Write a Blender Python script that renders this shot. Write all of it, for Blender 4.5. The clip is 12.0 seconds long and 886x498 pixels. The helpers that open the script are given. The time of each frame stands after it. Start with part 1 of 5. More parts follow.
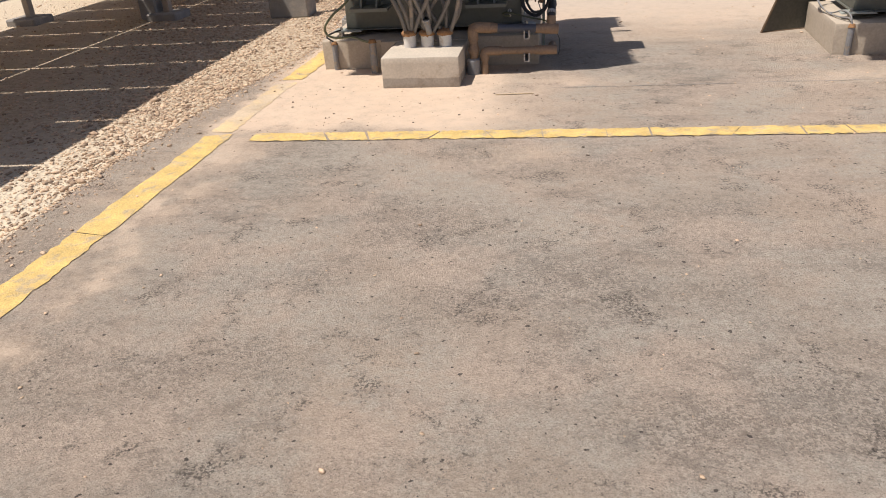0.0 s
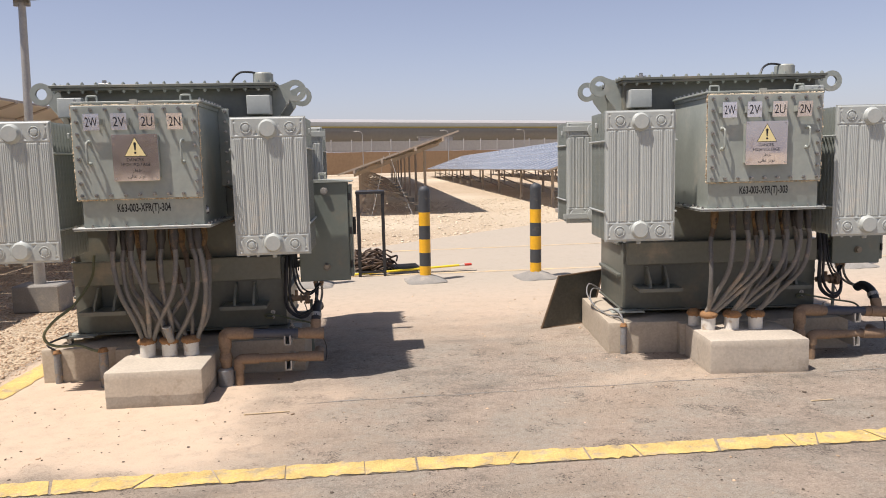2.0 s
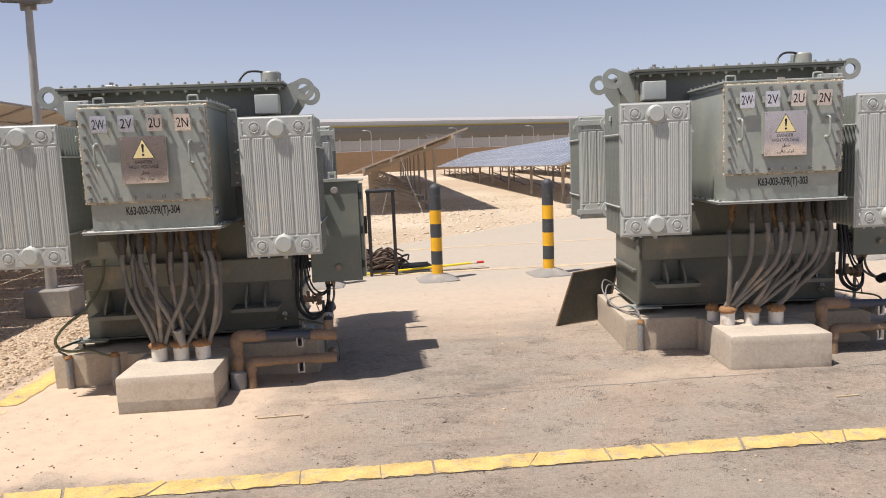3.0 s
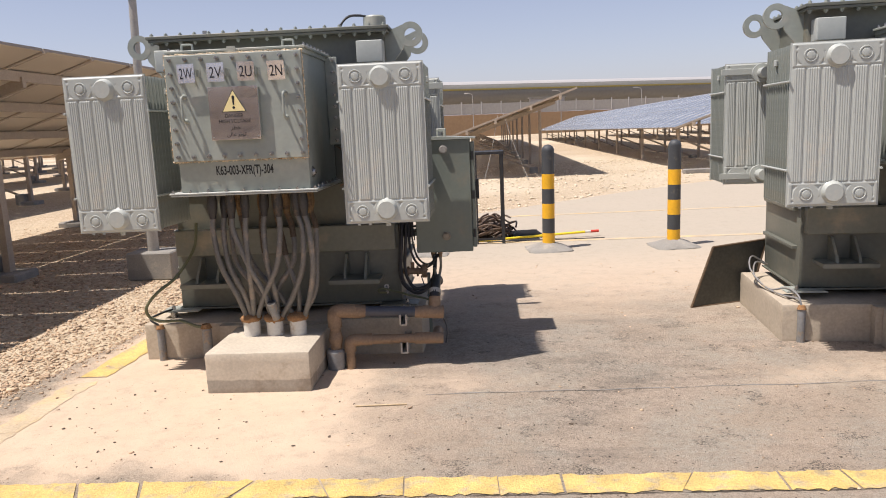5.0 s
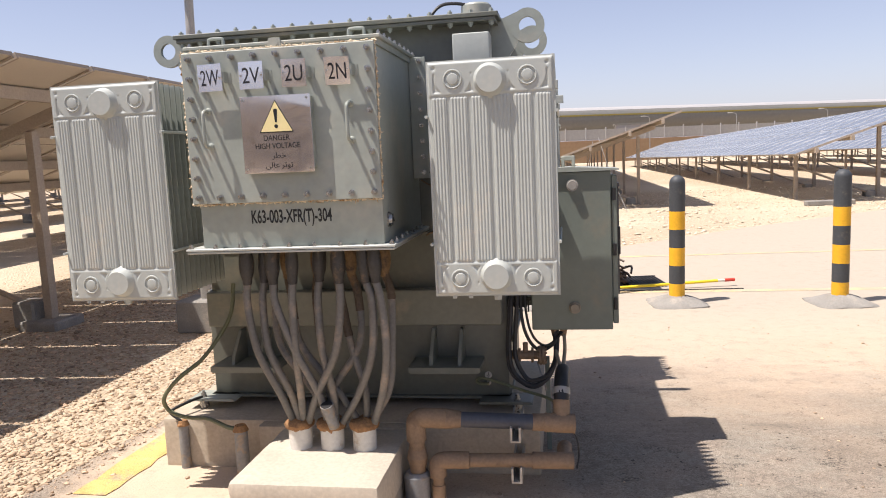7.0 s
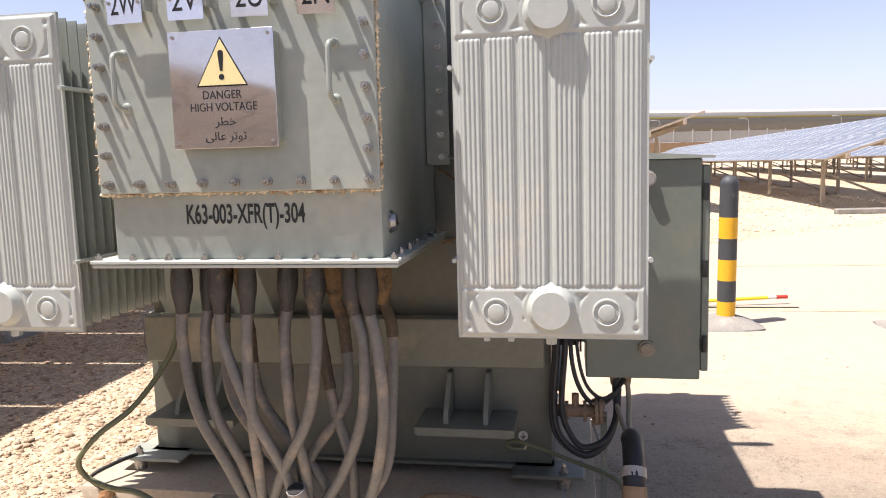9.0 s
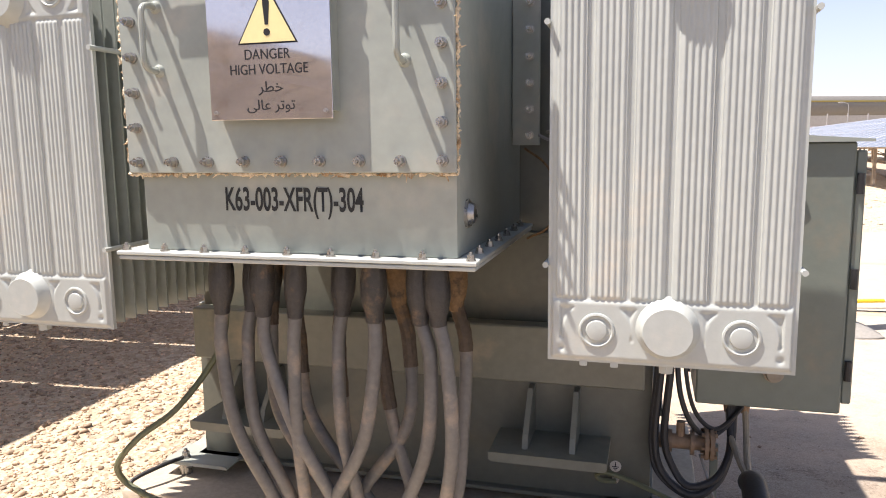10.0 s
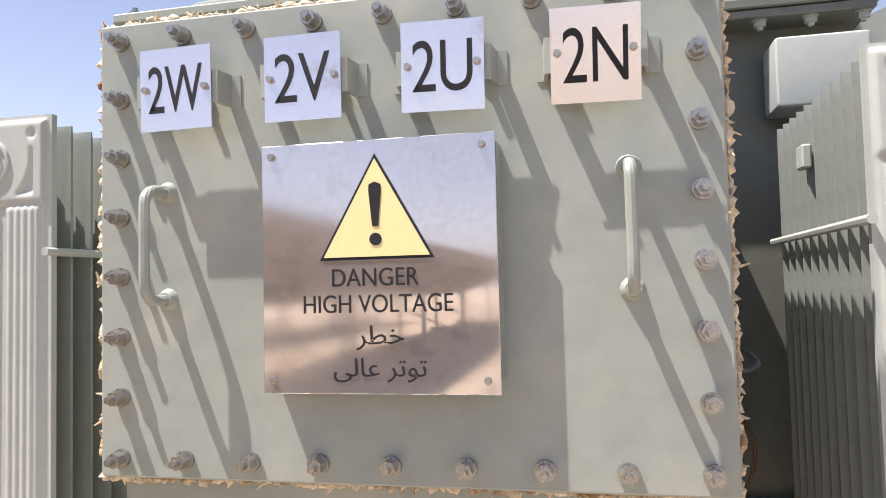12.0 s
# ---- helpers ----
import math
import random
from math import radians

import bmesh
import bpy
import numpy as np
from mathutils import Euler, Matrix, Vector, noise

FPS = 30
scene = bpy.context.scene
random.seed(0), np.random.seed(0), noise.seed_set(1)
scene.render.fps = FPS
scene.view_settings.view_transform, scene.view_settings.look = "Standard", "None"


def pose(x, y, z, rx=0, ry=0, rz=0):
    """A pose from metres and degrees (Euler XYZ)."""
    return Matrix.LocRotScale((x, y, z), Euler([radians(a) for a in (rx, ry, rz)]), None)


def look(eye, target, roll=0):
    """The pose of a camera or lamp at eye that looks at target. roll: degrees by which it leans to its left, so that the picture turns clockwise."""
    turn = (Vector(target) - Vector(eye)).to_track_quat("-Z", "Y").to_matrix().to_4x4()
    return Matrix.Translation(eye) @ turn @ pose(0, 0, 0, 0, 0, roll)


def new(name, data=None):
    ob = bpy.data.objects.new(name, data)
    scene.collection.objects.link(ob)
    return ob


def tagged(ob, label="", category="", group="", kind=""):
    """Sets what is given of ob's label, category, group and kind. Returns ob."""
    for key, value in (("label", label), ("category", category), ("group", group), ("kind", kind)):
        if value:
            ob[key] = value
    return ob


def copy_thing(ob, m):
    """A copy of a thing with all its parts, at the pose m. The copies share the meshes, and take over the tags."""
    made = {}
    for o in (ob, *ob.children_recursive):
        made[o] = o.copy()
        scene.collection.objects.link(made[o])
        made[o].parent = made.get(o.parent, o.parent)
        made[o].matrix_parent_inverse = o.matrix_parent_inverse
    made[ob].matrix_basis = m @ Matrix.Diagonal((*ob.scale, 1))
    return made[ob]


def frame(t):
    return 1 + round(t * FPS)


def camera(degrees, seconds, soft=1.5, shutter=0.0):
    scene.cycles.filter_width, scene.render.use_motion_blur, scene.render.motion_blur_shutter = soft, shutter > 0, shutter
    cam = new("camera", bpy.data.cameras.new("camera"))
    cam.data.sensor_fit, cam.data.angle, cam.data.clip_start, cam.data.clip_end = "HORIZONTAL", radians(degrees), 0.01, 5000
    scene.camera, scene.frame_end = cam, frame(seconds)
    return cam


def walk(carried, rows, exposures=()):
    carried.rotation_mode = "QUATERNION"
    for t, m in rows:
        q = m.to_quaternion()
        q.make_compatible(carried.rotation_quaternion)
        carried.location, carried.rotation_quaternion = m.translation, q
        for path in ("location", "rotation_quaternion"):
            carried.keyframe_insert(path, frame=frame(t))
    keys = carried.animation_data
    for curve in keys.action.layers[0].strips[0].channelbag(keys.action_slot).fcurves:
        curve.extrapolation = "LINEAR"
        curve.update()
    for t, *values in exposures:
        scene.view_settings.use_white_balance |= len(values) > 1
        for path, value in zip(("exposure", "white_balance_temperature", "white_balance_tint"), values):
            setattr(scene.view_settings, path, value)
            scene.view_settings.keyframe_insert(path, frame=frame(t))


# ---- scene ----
cam = camera(62.2, 12.0, soft=1.0)
EXPOSURES = [(0, 0.09, 6450, 14.5), (0.5, 0.2, 6450, 14.5), (2.5, 0.2, 6450, 14.5), (5, 0.25, 6450, 14.5), (6.5, 0.42, 6450, 14.5), (7.5, 0.62, 6450, 15), (9.5, 0.92, 6450, 15.5), (10.2, 1.02, 6450, 15.2), (12, 1.0, 6450, 14.5)]
PATH = [
    (0, (1.171, -6.236, 1.619), (0.873, -4.481, 0.706), -3.8),
    (0.5, (1.187, -5.992, 1.701), (1.075, -4.146, 0.938), -3.7),
    (1, (1.333, -5.699, 1.633), (1.337, -3.765, 1.126), -3.3),
    (1.5, (1.486, -5.422, 1.639), (1.624, -3.451, 1.328), -2.2),
    (2, (1.62, -5.279, 1.661), (1.8, -3.302, 1.42), -1.4),
    (2.5, (1.634, -5.238, 1.666), (1.804, -3.258, 1.439), -2.0),
    (4.5, (1.472, -4.754, 1.589), (1.475, -2.784, 1.246), -2.6),
    (5, (1.496, -4.479, 1.593), (1.377, -2.51, 1.264), -2.5),
    (5.5, (1.508, -4.142, 1.625), (1.282, -2.18, 1.305), -2.9),
    (6, (1.347, -3.71, 1.597), (1.061, -1.753, 1.296), -3.1),
    (6.5, (1.257, -3.328, 1.598), (0.924, -1.375, 1.322), -3.0),
    (7, (1.17, -2.96, 1.6), (0.839, -1.003, 1.353), -2.6),
    (7.5, (1.087, -2.653, 1.596), (0.81, -0.684, 1.384), -2.2),
    (9.5, (0.898, -1.742, 1.507), (0.468, 0.194, 1.24), -0.8),
    (10, (0.83, -1.548, 1.511), (0.290, 0.359, 1.224), -0.7),
    (10.5, (0.622, -1.341, 1.55), (0.12, 0.589, 1.39), 0.5),
    (11, (0.457, -1.128, 1.615), (0.001, 0.819, 1.586), 1.0),
    (11.5, (0.34, -0.968, 1.676), (-0.098, 0.982, 1.742), 0.4),
    (12, (0.275, -0.899, 1.699), (-0.156, 1.052, 1.801), -1.4),
]
walk(cam, [(t, look(eye, target, roll)) for t, eye, target, roll in PATH], EXPOSURES)

# ---- world, sun ----
SUN = Vector((0.386, 0.197, -1.0))
world = bpy.data.worlds.new("desert_sky")
scene.world = world
world.use_nodes = True
wn, wl = world.node_tree.nodes, world.node_tree.links
sky = wn.new("ShaderNodeTexSky")
sky.sky_type, sky.sun_disc = "NISHITA", False
sky.sun_elevation = math.atan2(1.0, math.hypot(SUN.x, SUN.y))
sky.sun_rotation = math.atan2(-SUN.x, -SUN.y)
sky.air_density, sky.dust_density, sky.ozone_density, sky.altitude = 1.0, 2.5, 1.2, 600
wn["Background"].inputs[1].default_value = 0.075
# desert haze: paler and brighter towards the horizon all round
wtc, wsep = wn.new("ShaderNodeTexCoord"), wn.new("ShaderNodeSeparateXYZ")
wl.new(wtc.outputs["Generated"], wsep.inputs[0])
wlow = wn.new("ShaderNodeMath"); wlow.operation, wlow.use_clamp = "SUBTRACT", True
wlow.inputs[0].default_value = 1.0; wl.new(wsep.outputs["Z"], wlow.inputs[1])
wpow = wn.new("ShaderNodeMath"); wpow.operation = "POWER"; wl.new(wlow.outputs[0], wpow.inputs[0]); wpow.inputs[1].default_value = 2.2
whz = wn.new("ShaderNodeVectorMath"); whz.operation = "SCALE"; whz.inputs[0].default_value = (3.25, 2.98, 3.65)
wl.new(wpow.outputs[0], whz.inputs["Scale"])
wadd = wn.new("ShaderNodeVectorMath"); wl.new(sky.outputs[0], wadd.inputs[0]); wl.new(whz.outputs[0], wadd.inputs[1])
wl.new(wadd.outputs[0], wn["Background"].inputs[0])
sun_data = bpy.data.lights.new("sun", "SUN")
sun_data.energy, sun_data.angle, sun_data.color = 5.0, radians(0.53), (1.0, 0.94, 0.85)
sun = new("sun", sun_data)
sun.matrix_world = Matrix.Translation((0, 0, 30)) @ SUN.to_track_quat("-Z", "Y").to_matrix().to_4x4()


# ---- materials ----
def surface(name, color, rough=0.6, metal=0.0, vary=0.15, coarse=3.0, fine=60.0, bump=0.15, bump_scale=None,
            second=None, amount=0.0, patch=1.5, per_object=0.0, spec=0.5):
    """Colour broken up at two scales, a second colour in soft patches, fine relief."""
    m = bpy.data.materials.new(name)
    m.use_nodes = True
    n, l = m.node_tree.nodes, m.node_tree.links
    b = n["Principled BSDF"]
    b.inputs["Roughness"].default_value, b.inputs["Metallic"].default_value = rough, metal
    b.inputs["Specular IOR Level"].default_value = spec
    tc = n.new("ShaderNodeTexCoord")
    big, small = n.new("ShaderNodeTexNoise"), n.new("ShaderNodeTexNoise")
    for tex, s, d in ((big, coarse, 4), (small, fine, 3)):
        tex.inputs["Scale"].default_value, tex.inputs["Detail"].default_value = s, d
        l.new(tc.outputs["Object"], tex.inputs["Vector"])
    mix = n.new("ShaderNodeMath"); mix.operation = "ADD"
    l.new(big.outputs["Fac"], mix.inputs[0]); l.new(small.outputs["Fac"], mix.inputs[1])
    ramp = n.new("ShaderNodeMapRange")
    ramp.inputs["From Min"].default_value, ramp.inputs["From Max"].default_value = 0.65, 1.35
    ramp.inputs["To Min"].default_value, ramp.inputs["To Max"].default_value = 1 - vary, 1 + vary
    l.new(mix.outputs[0], ramp.inputs["Value"])
    out = ramp.outputs[0]
    if per_object:
        info = n.new("ShaderNodeObjectInfo")
        r2 = n.new("ShaderNodeMapRange")
        r2.inputs["To Min"].default_value, r2.inputs["To Max"].default_value = 1 - per_object, 1 + per_object
        l.new(info.outputs["Random"], r2.inputs["Value"])
        mul = n.new("ShaderNodeMath"); mul.operation = "MULTIPLY"
        l.new(out, mul.inputs[0]); l.new(r2.outputs[0], mul.inputs[1]); out = mul.outputs[0]
    base = n.new("ShaderNodeRGB"); base.outputs[0].default_value = (*color, 1)
    src = base.outputs[0]
    if second:
        pt = n.new("ShaderNodeTexNoise")
        pt.inputs["Scale"].default_value, pt.inputs["Detail"].default_value, pt.inputs["Roughness"].default_value = patch, 6, 0.65
        l.new(tc.outputs["Object"], pt.inputs["Vector"])
        pr = n.new("ShaderNodeMapRange"); pr.interpolation_type = "SMOOTHSTEP"
        pr.inputs["From Min"].default_value, pr.inputs["From Max"].default_value = 0.62 - amount * 0.4, 0.80 - amount * 0.4
        l.new(pt.outputs["Fac"], pr.inputs["Value"])
        mc = n.new("ShaderNodeMix"); mc.data_type = "RGBA"
        l.new(pr.outputs[0], mc.inputs[0]); l.new(src, mc.inputs[6]); mc.inputs[7].default_value = (*second, 1)
        src = mc.outputs[2]
    sc = n.new("ShaderNodeVectorMath"); sc.operation = "SCALE"
    l.new(src, sc.inputs[0]); l.new(out, sc.inputs["Scale"])
    l.new(sc.outputs[0], b.inputs["Base Color"])
    rr = n.new("ShaderNodeMapRange")
    rr.inputs["From Min"].default_value, rr.inputs["From Max"].default_value = 0.3, 0.7
    rr.inputs["To Min"].default_value, rr.inputs["To Max"].default_value = max(0.03, rough - 0.08), min(1, rough + 0.08)
    l.new(big.outputs["Fac"], rr.inputs["Value"]); l.new(rr.outputs[0], b.inputs["Roughness"])
    if bump:
        bt = n.new("ShaderNodeTexNoise")
        bt.inputs["Scale"].default_value, bt.inputs["Detail"].default_value = bump_scale or fine * 2, 4
        l.new(tc.outputs["Object"], bt.inputs["Vector"])
        bp = n.new("ShaderNodeBump")
        bp.inputs["Strength"].default_value, bp.inputs["Distance"].default_value = bump, 0.01
        l.new(bt.outputs["Fac"], bp.inputs["Height"]); l.new(bp.outputs[0], b.inputs["Normal"])
    return m


DUST = (0.42, 0.32, 0.22)
M_PAINT = surface("grey_green_paint", (0.315, 0.340, 0.305), 0.42, vary=0.09, coarse=4, fine=28, bump=0.08, bump_scale=22, second=(0.375, 0.372, 0.322), amount=0.28, patch=4)
# tank paint, darkened below its sunlit tone to carry the shade under the cable box
M_TANK = surface("shade_darkened_paint", (0.130, 0.135, 0.112), 0.45, vary=0.12, coarse=2.0, fine=30, bump=0.05, bump_scale=90, second=(0.19, 0.17, 0.125), amount=0.22, patch=2.2)
# darker than M_RAD: shade in the gaps between the fins is mixed into the colour
M_FIN = surface("gap_shaded_fin_paint", (0.245, 0.268, 0.243), 0.45, vary=0.1, coarse=3, fine=40, bump=0.04, second=(0.27, 0.25, 0.19), amount=0.2, patch=3)
M_CAB = surface("cabinet_paint", (0.165, 0.19, 0.165), 0.42, vary=0.07, coarse=2.0, fine=30, bump=0.04, bump_scale=90, second=(0.22, 0.21, 0.165), amount=0.12, patch=2.6)
# lighter copy of M_TANK: bounce light on the protruding parts, put into the colour
M_BEAM = surface("bounce_lit_paint", (0.180, 0.184, 0.152), 0.45, vary=0.12, coarse=2.0, fine=30, bump=0.05, bump_scale=90, second=(0.30, 0.26, 0.19), amount=0.25, patch=2.6)
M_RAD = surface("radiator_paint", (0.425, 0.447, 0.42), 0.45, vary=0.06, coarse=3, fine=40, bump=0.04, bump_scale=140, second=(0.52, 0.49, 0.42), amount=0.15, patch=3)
M_STEEL = surface("brushed_steel", (0.60, 0.565, 0.57), 0.055, 0.80, vary=0.08, coarse=4, fine=120, bump=0, second=(0.46, 0.40, 0.37), amount=0.22, patch=6)
M_SIGN = surface("sign_steel", (0.74, 0.72, 0.74), 0.16, 0.80, vary=0.05, coarse=6, fine=150, bump=0.02, second=(0.55, 0.48, 0.42), amount=0.1, patch=8)
M_BOLT = surface("zinc_bolt", (0.40, 0.385, 0.36), 0.30, 0.88, vary=0.25, coarse=40, fine=300, bump=0.1, second=(0.36, 0.27, 0.19), amount=0.12, patch=60)
M_BLACK = surface("black_ink", (0.010, 0.010, 0.014), 0.8, vary=0.2, bump=0)
M_STENCIL = surface("black_stencil_paint", (0.018, 0.020, 0.020), 0.6, vary=0.3, fine=200, bump=0, second=(0.05, 0.055, 0.05), amount=0.05, patch=25)
M_CREAM = surface("cream_sticker", (0.85, 0.72, 0.36), 0.45, vary=0.05, bump=0)
M_SEAL = surface("sealing_foam", (0.70, 0.58, 0.41), 0.85, vary=0.3, coarse=30, fine=150, bump=0.5, second=(0.30, 0.17, 0.07), amount=0.3, patch=18)
M_CABLE = surface("grey_cable", (0.150, 0.143, 0.132), 0.5, vary=0.2, coarse=6, fine=60, bump=0.08, second=(0.27, 0.22, 0.17), amount=0.3, patch=6, per_object=0.12)
M_SLEEVE = surface("black_heat_shrink", (0.040, 0.037, 0.035), 0.5, vary=0.3, coarse=10, fine=80, bump=0.2, second=(0.15, 0.10, 0.06), amount=0.14, patch=14)
M_RUSTPHASE = surface("brown_sleeve", (0.19, 0.115, 0.052), 0.65, vary=0.35, coarse=12, fine=80, bump=0.3, second=(0.04, 0.03, 0.02), amount=0.3, patch=16)
M_TAPE = surface("stained_tape", (0.085, 0.062, 0.042), 0.7, vary=0.35, coarse=10, fine=70, bump=0.4, bump_scale=60, second=(0.20, 0.12, 0.055), amount=0.30, patch=9)
M_HEAP = surface("dark_brown_cable", (0.105, 0.068, 0.047), 0.55, vary=0.3, coarse=8, fine=60, bump=0.1)
M_RUBBER = surface("black_rubber", (0.022, 0.022, 0.024), 0.5, vary=0.2, bump=0.1)
M_GREENWIRE = surface("green_earth_wire", (0.13, 0.14, 0.08), 0.5, vary=0.15, bump=0.05, second=(0.22, 0.20, 0.10), amount=0.2)
M_PVC = surface("white_pipe", (0.66, 0.63, 0.57), 0.45, vary=0.1, coarse=8, fine=60, bump=0.05, second=(0.45, 0.34, 0.23), amount=0.2, patch=12)
M_FOAM = surface("brown_foam", (0.30, 0.16, 0.07), 0.9, vary=0.35, coarse=25, fine=90, bump=0.8, bump_scale=60)
M_BROWNPIPE = surface("tan_coated_pipe", (0.255, 0.17, 0.105), 0.65, vary=0.2, coarse=6, fine=60, bump=0.15, second=(0.17, 0.11, 0.07), amount=0.2, patch=8)
M_BLUEPIPE = surface("slate_pipe", (0.060, 0.066, 0.085), 0.5, vary=0.15, bump=0.05, second=(0.14, 0.11, 0.09), amount=0.2)
M_CONDUIT = surface("tan_conduit", (0.27, 0.235, 0.18), 0.6, vary=0.2, coarse=8, bump=0.1)
M_GREYPIPE = surface("grey_conduit", (0.22, 0.22, 0.22), 0.5, vary=0.2, coarse=8, bump=0.08, second=(0.34, 0.25, 0.16), amount=0.25, patch=10)
M_ALU = surface("galvanised_steel", (0.40, 0.38, 0.35), 0.5, 0.35, vary=0.15, coarse=8, fine=60, bump=0.05)
M_TABLE = surface("tan_galvanised_frame", (0.40, 0.33, 0.26), 0.55, 0.15, vary=0.15, coarse=4, fine=50, bump=0.05)
M_FRAME = surface("pale_module_frame", (0.46, 0.47, 0.49), 0.45, 0.3, vary=0.1, coarse=3, bump=0)
M_BACK = surface("module_backsheet", (0.62, 0.55, 0.46), 0.55, vary=0.06, coarse=1.5, bump=0)
M_GLASS = surface("module_glass", (0.15, 0.16, 0.185), 0.2, vary=0.10, coarse=2, bump=0, second=(0.40, 0.39, 0.38), amount=0.35, patch=0.8, per_object=0.12, spec=0.9)
M_BOLBLACK = surface("charcoal_post_paint", (0.055, 0.060, 0.066), 0.6, vary=0.15, coarse=6, bump=0.08, second=(0.16, 0.14, 0.11), amount=0.15, patch=5)
M_BOLYEL = surface("yellow_post_paint", (0.78, 0.42, 0.018), 0.55, vary=0.1, coarse=6, bump=0.06, second=(0.50, 0.33, 0.10), amount=0.12, patch=5)
M_YRED = surface("red_paint", (0.55, 0.05, 0.03), 0.5, vary=0.1, bump=0)
M_YROD = surface("yellow_fibreglass", (0.82, 0.62, 0.03), 0.4, vary=0.05, bump=0)
M_CEMENT = surface("grey_cement", (0.27, 0.255, 0.23), 0.9, vary=0.2, coarse=5, fine=70, bump=0.3, second=(0.36, 0.32, 0.27), amount=0.2, patch=6)
M_SHEET = surface("dark_rusty_sheet", (0.075, 0.072, 0.058), 0.6, vary=0.3, coarse=4, fine=40, bump=0.15, second=(0.13, 0.10, 0.06), amount=0.08, patch=3)
M_RUST = surface("rusty_edge", (0.12, 0.078, 0.045), 0.8, vary=0.3, bump=0.3)
M_DRUM = surface("weathered_cladding", (0.19, 0.185, 0.17), 0.7, 0.0, vary=0.08, coarse=0.08, fine=2, bump=0)
M_DRUMTOP = surface("pale_cladding", (0.40, 0.39, 0.39), 0.6, vary=0.05, coarse=0.1, bump=0)
M_OCHRE = surface("ochre_band", (0.20, 0.155, 0.035), 0.6, vary=0.1, coarse=0.2, bump=0)
M_BERM = surface("brown_wall", (0.33, 0.22, 0.13), 0.9, vary=0.12, coarse=0.2, fine=3, bump=0.1)
M_FENCE = surface("pale_fence_sheet", (0.36, 0.35, 0.335), 0.6, vary=0.12, coarse=0.3, fine=3, bump=0)
M_LAMP = surface("lamp_grey", (0.20, 0.20, 0.20), 0.5, vary=0.1, bump=0)


def concrete(name, color, low):
    """Cast concrete with pores and a darker grey foot band of uneven height."""
    m = surface(name, color, 0.9, vary=0.16, coarse=4, fine=55, bump=0.13, bump_scale=90, second=(0.36, 0.30, 0.23), amount=0.2, patch=4)
    n, l = m.node_tree.nodes, m.node_tree.links
    b = n["Principled BSDF"]
    src = b.inputs["Base Color"].links[0].from_socket
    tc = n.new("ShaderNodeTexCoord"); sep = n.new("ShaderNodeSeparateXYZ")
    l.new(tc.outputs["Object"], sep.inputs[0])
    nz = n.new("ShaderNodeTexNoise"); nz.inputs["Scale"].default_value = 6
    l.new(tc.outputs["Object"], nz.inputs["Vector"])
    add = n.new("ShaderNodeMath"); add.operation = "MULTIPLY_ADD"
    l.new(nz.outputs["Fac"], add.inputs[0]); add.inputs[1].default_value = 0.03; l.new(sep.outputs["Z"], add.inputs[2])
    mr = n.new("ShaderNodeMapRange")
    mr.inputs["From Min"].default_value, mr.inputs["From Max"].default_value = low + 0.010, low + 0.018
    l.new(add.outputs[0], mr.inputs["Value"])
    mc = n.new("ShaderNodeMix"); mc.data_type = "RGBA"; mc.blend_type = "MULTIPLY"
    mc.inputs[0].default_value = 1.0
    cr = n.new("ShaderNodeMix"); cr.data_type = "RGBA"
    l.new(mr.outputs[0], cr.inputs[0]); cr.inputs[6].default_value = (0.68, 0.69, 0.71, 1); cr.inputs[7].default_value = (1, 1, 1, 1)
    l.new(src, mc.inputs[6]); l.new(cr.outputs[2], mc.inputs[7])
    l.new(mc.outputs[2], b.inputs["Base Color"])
    return m


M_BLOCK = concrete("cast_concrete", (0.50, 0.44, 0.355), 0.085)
M_BLOCKPLAIN = concrete("plain_cast_concrete", (0.49, 0.43, 0.35), -0.2)
M_PAD = concrete("pad_concrete", (0.44, 0.375, 0.29), -0.2)


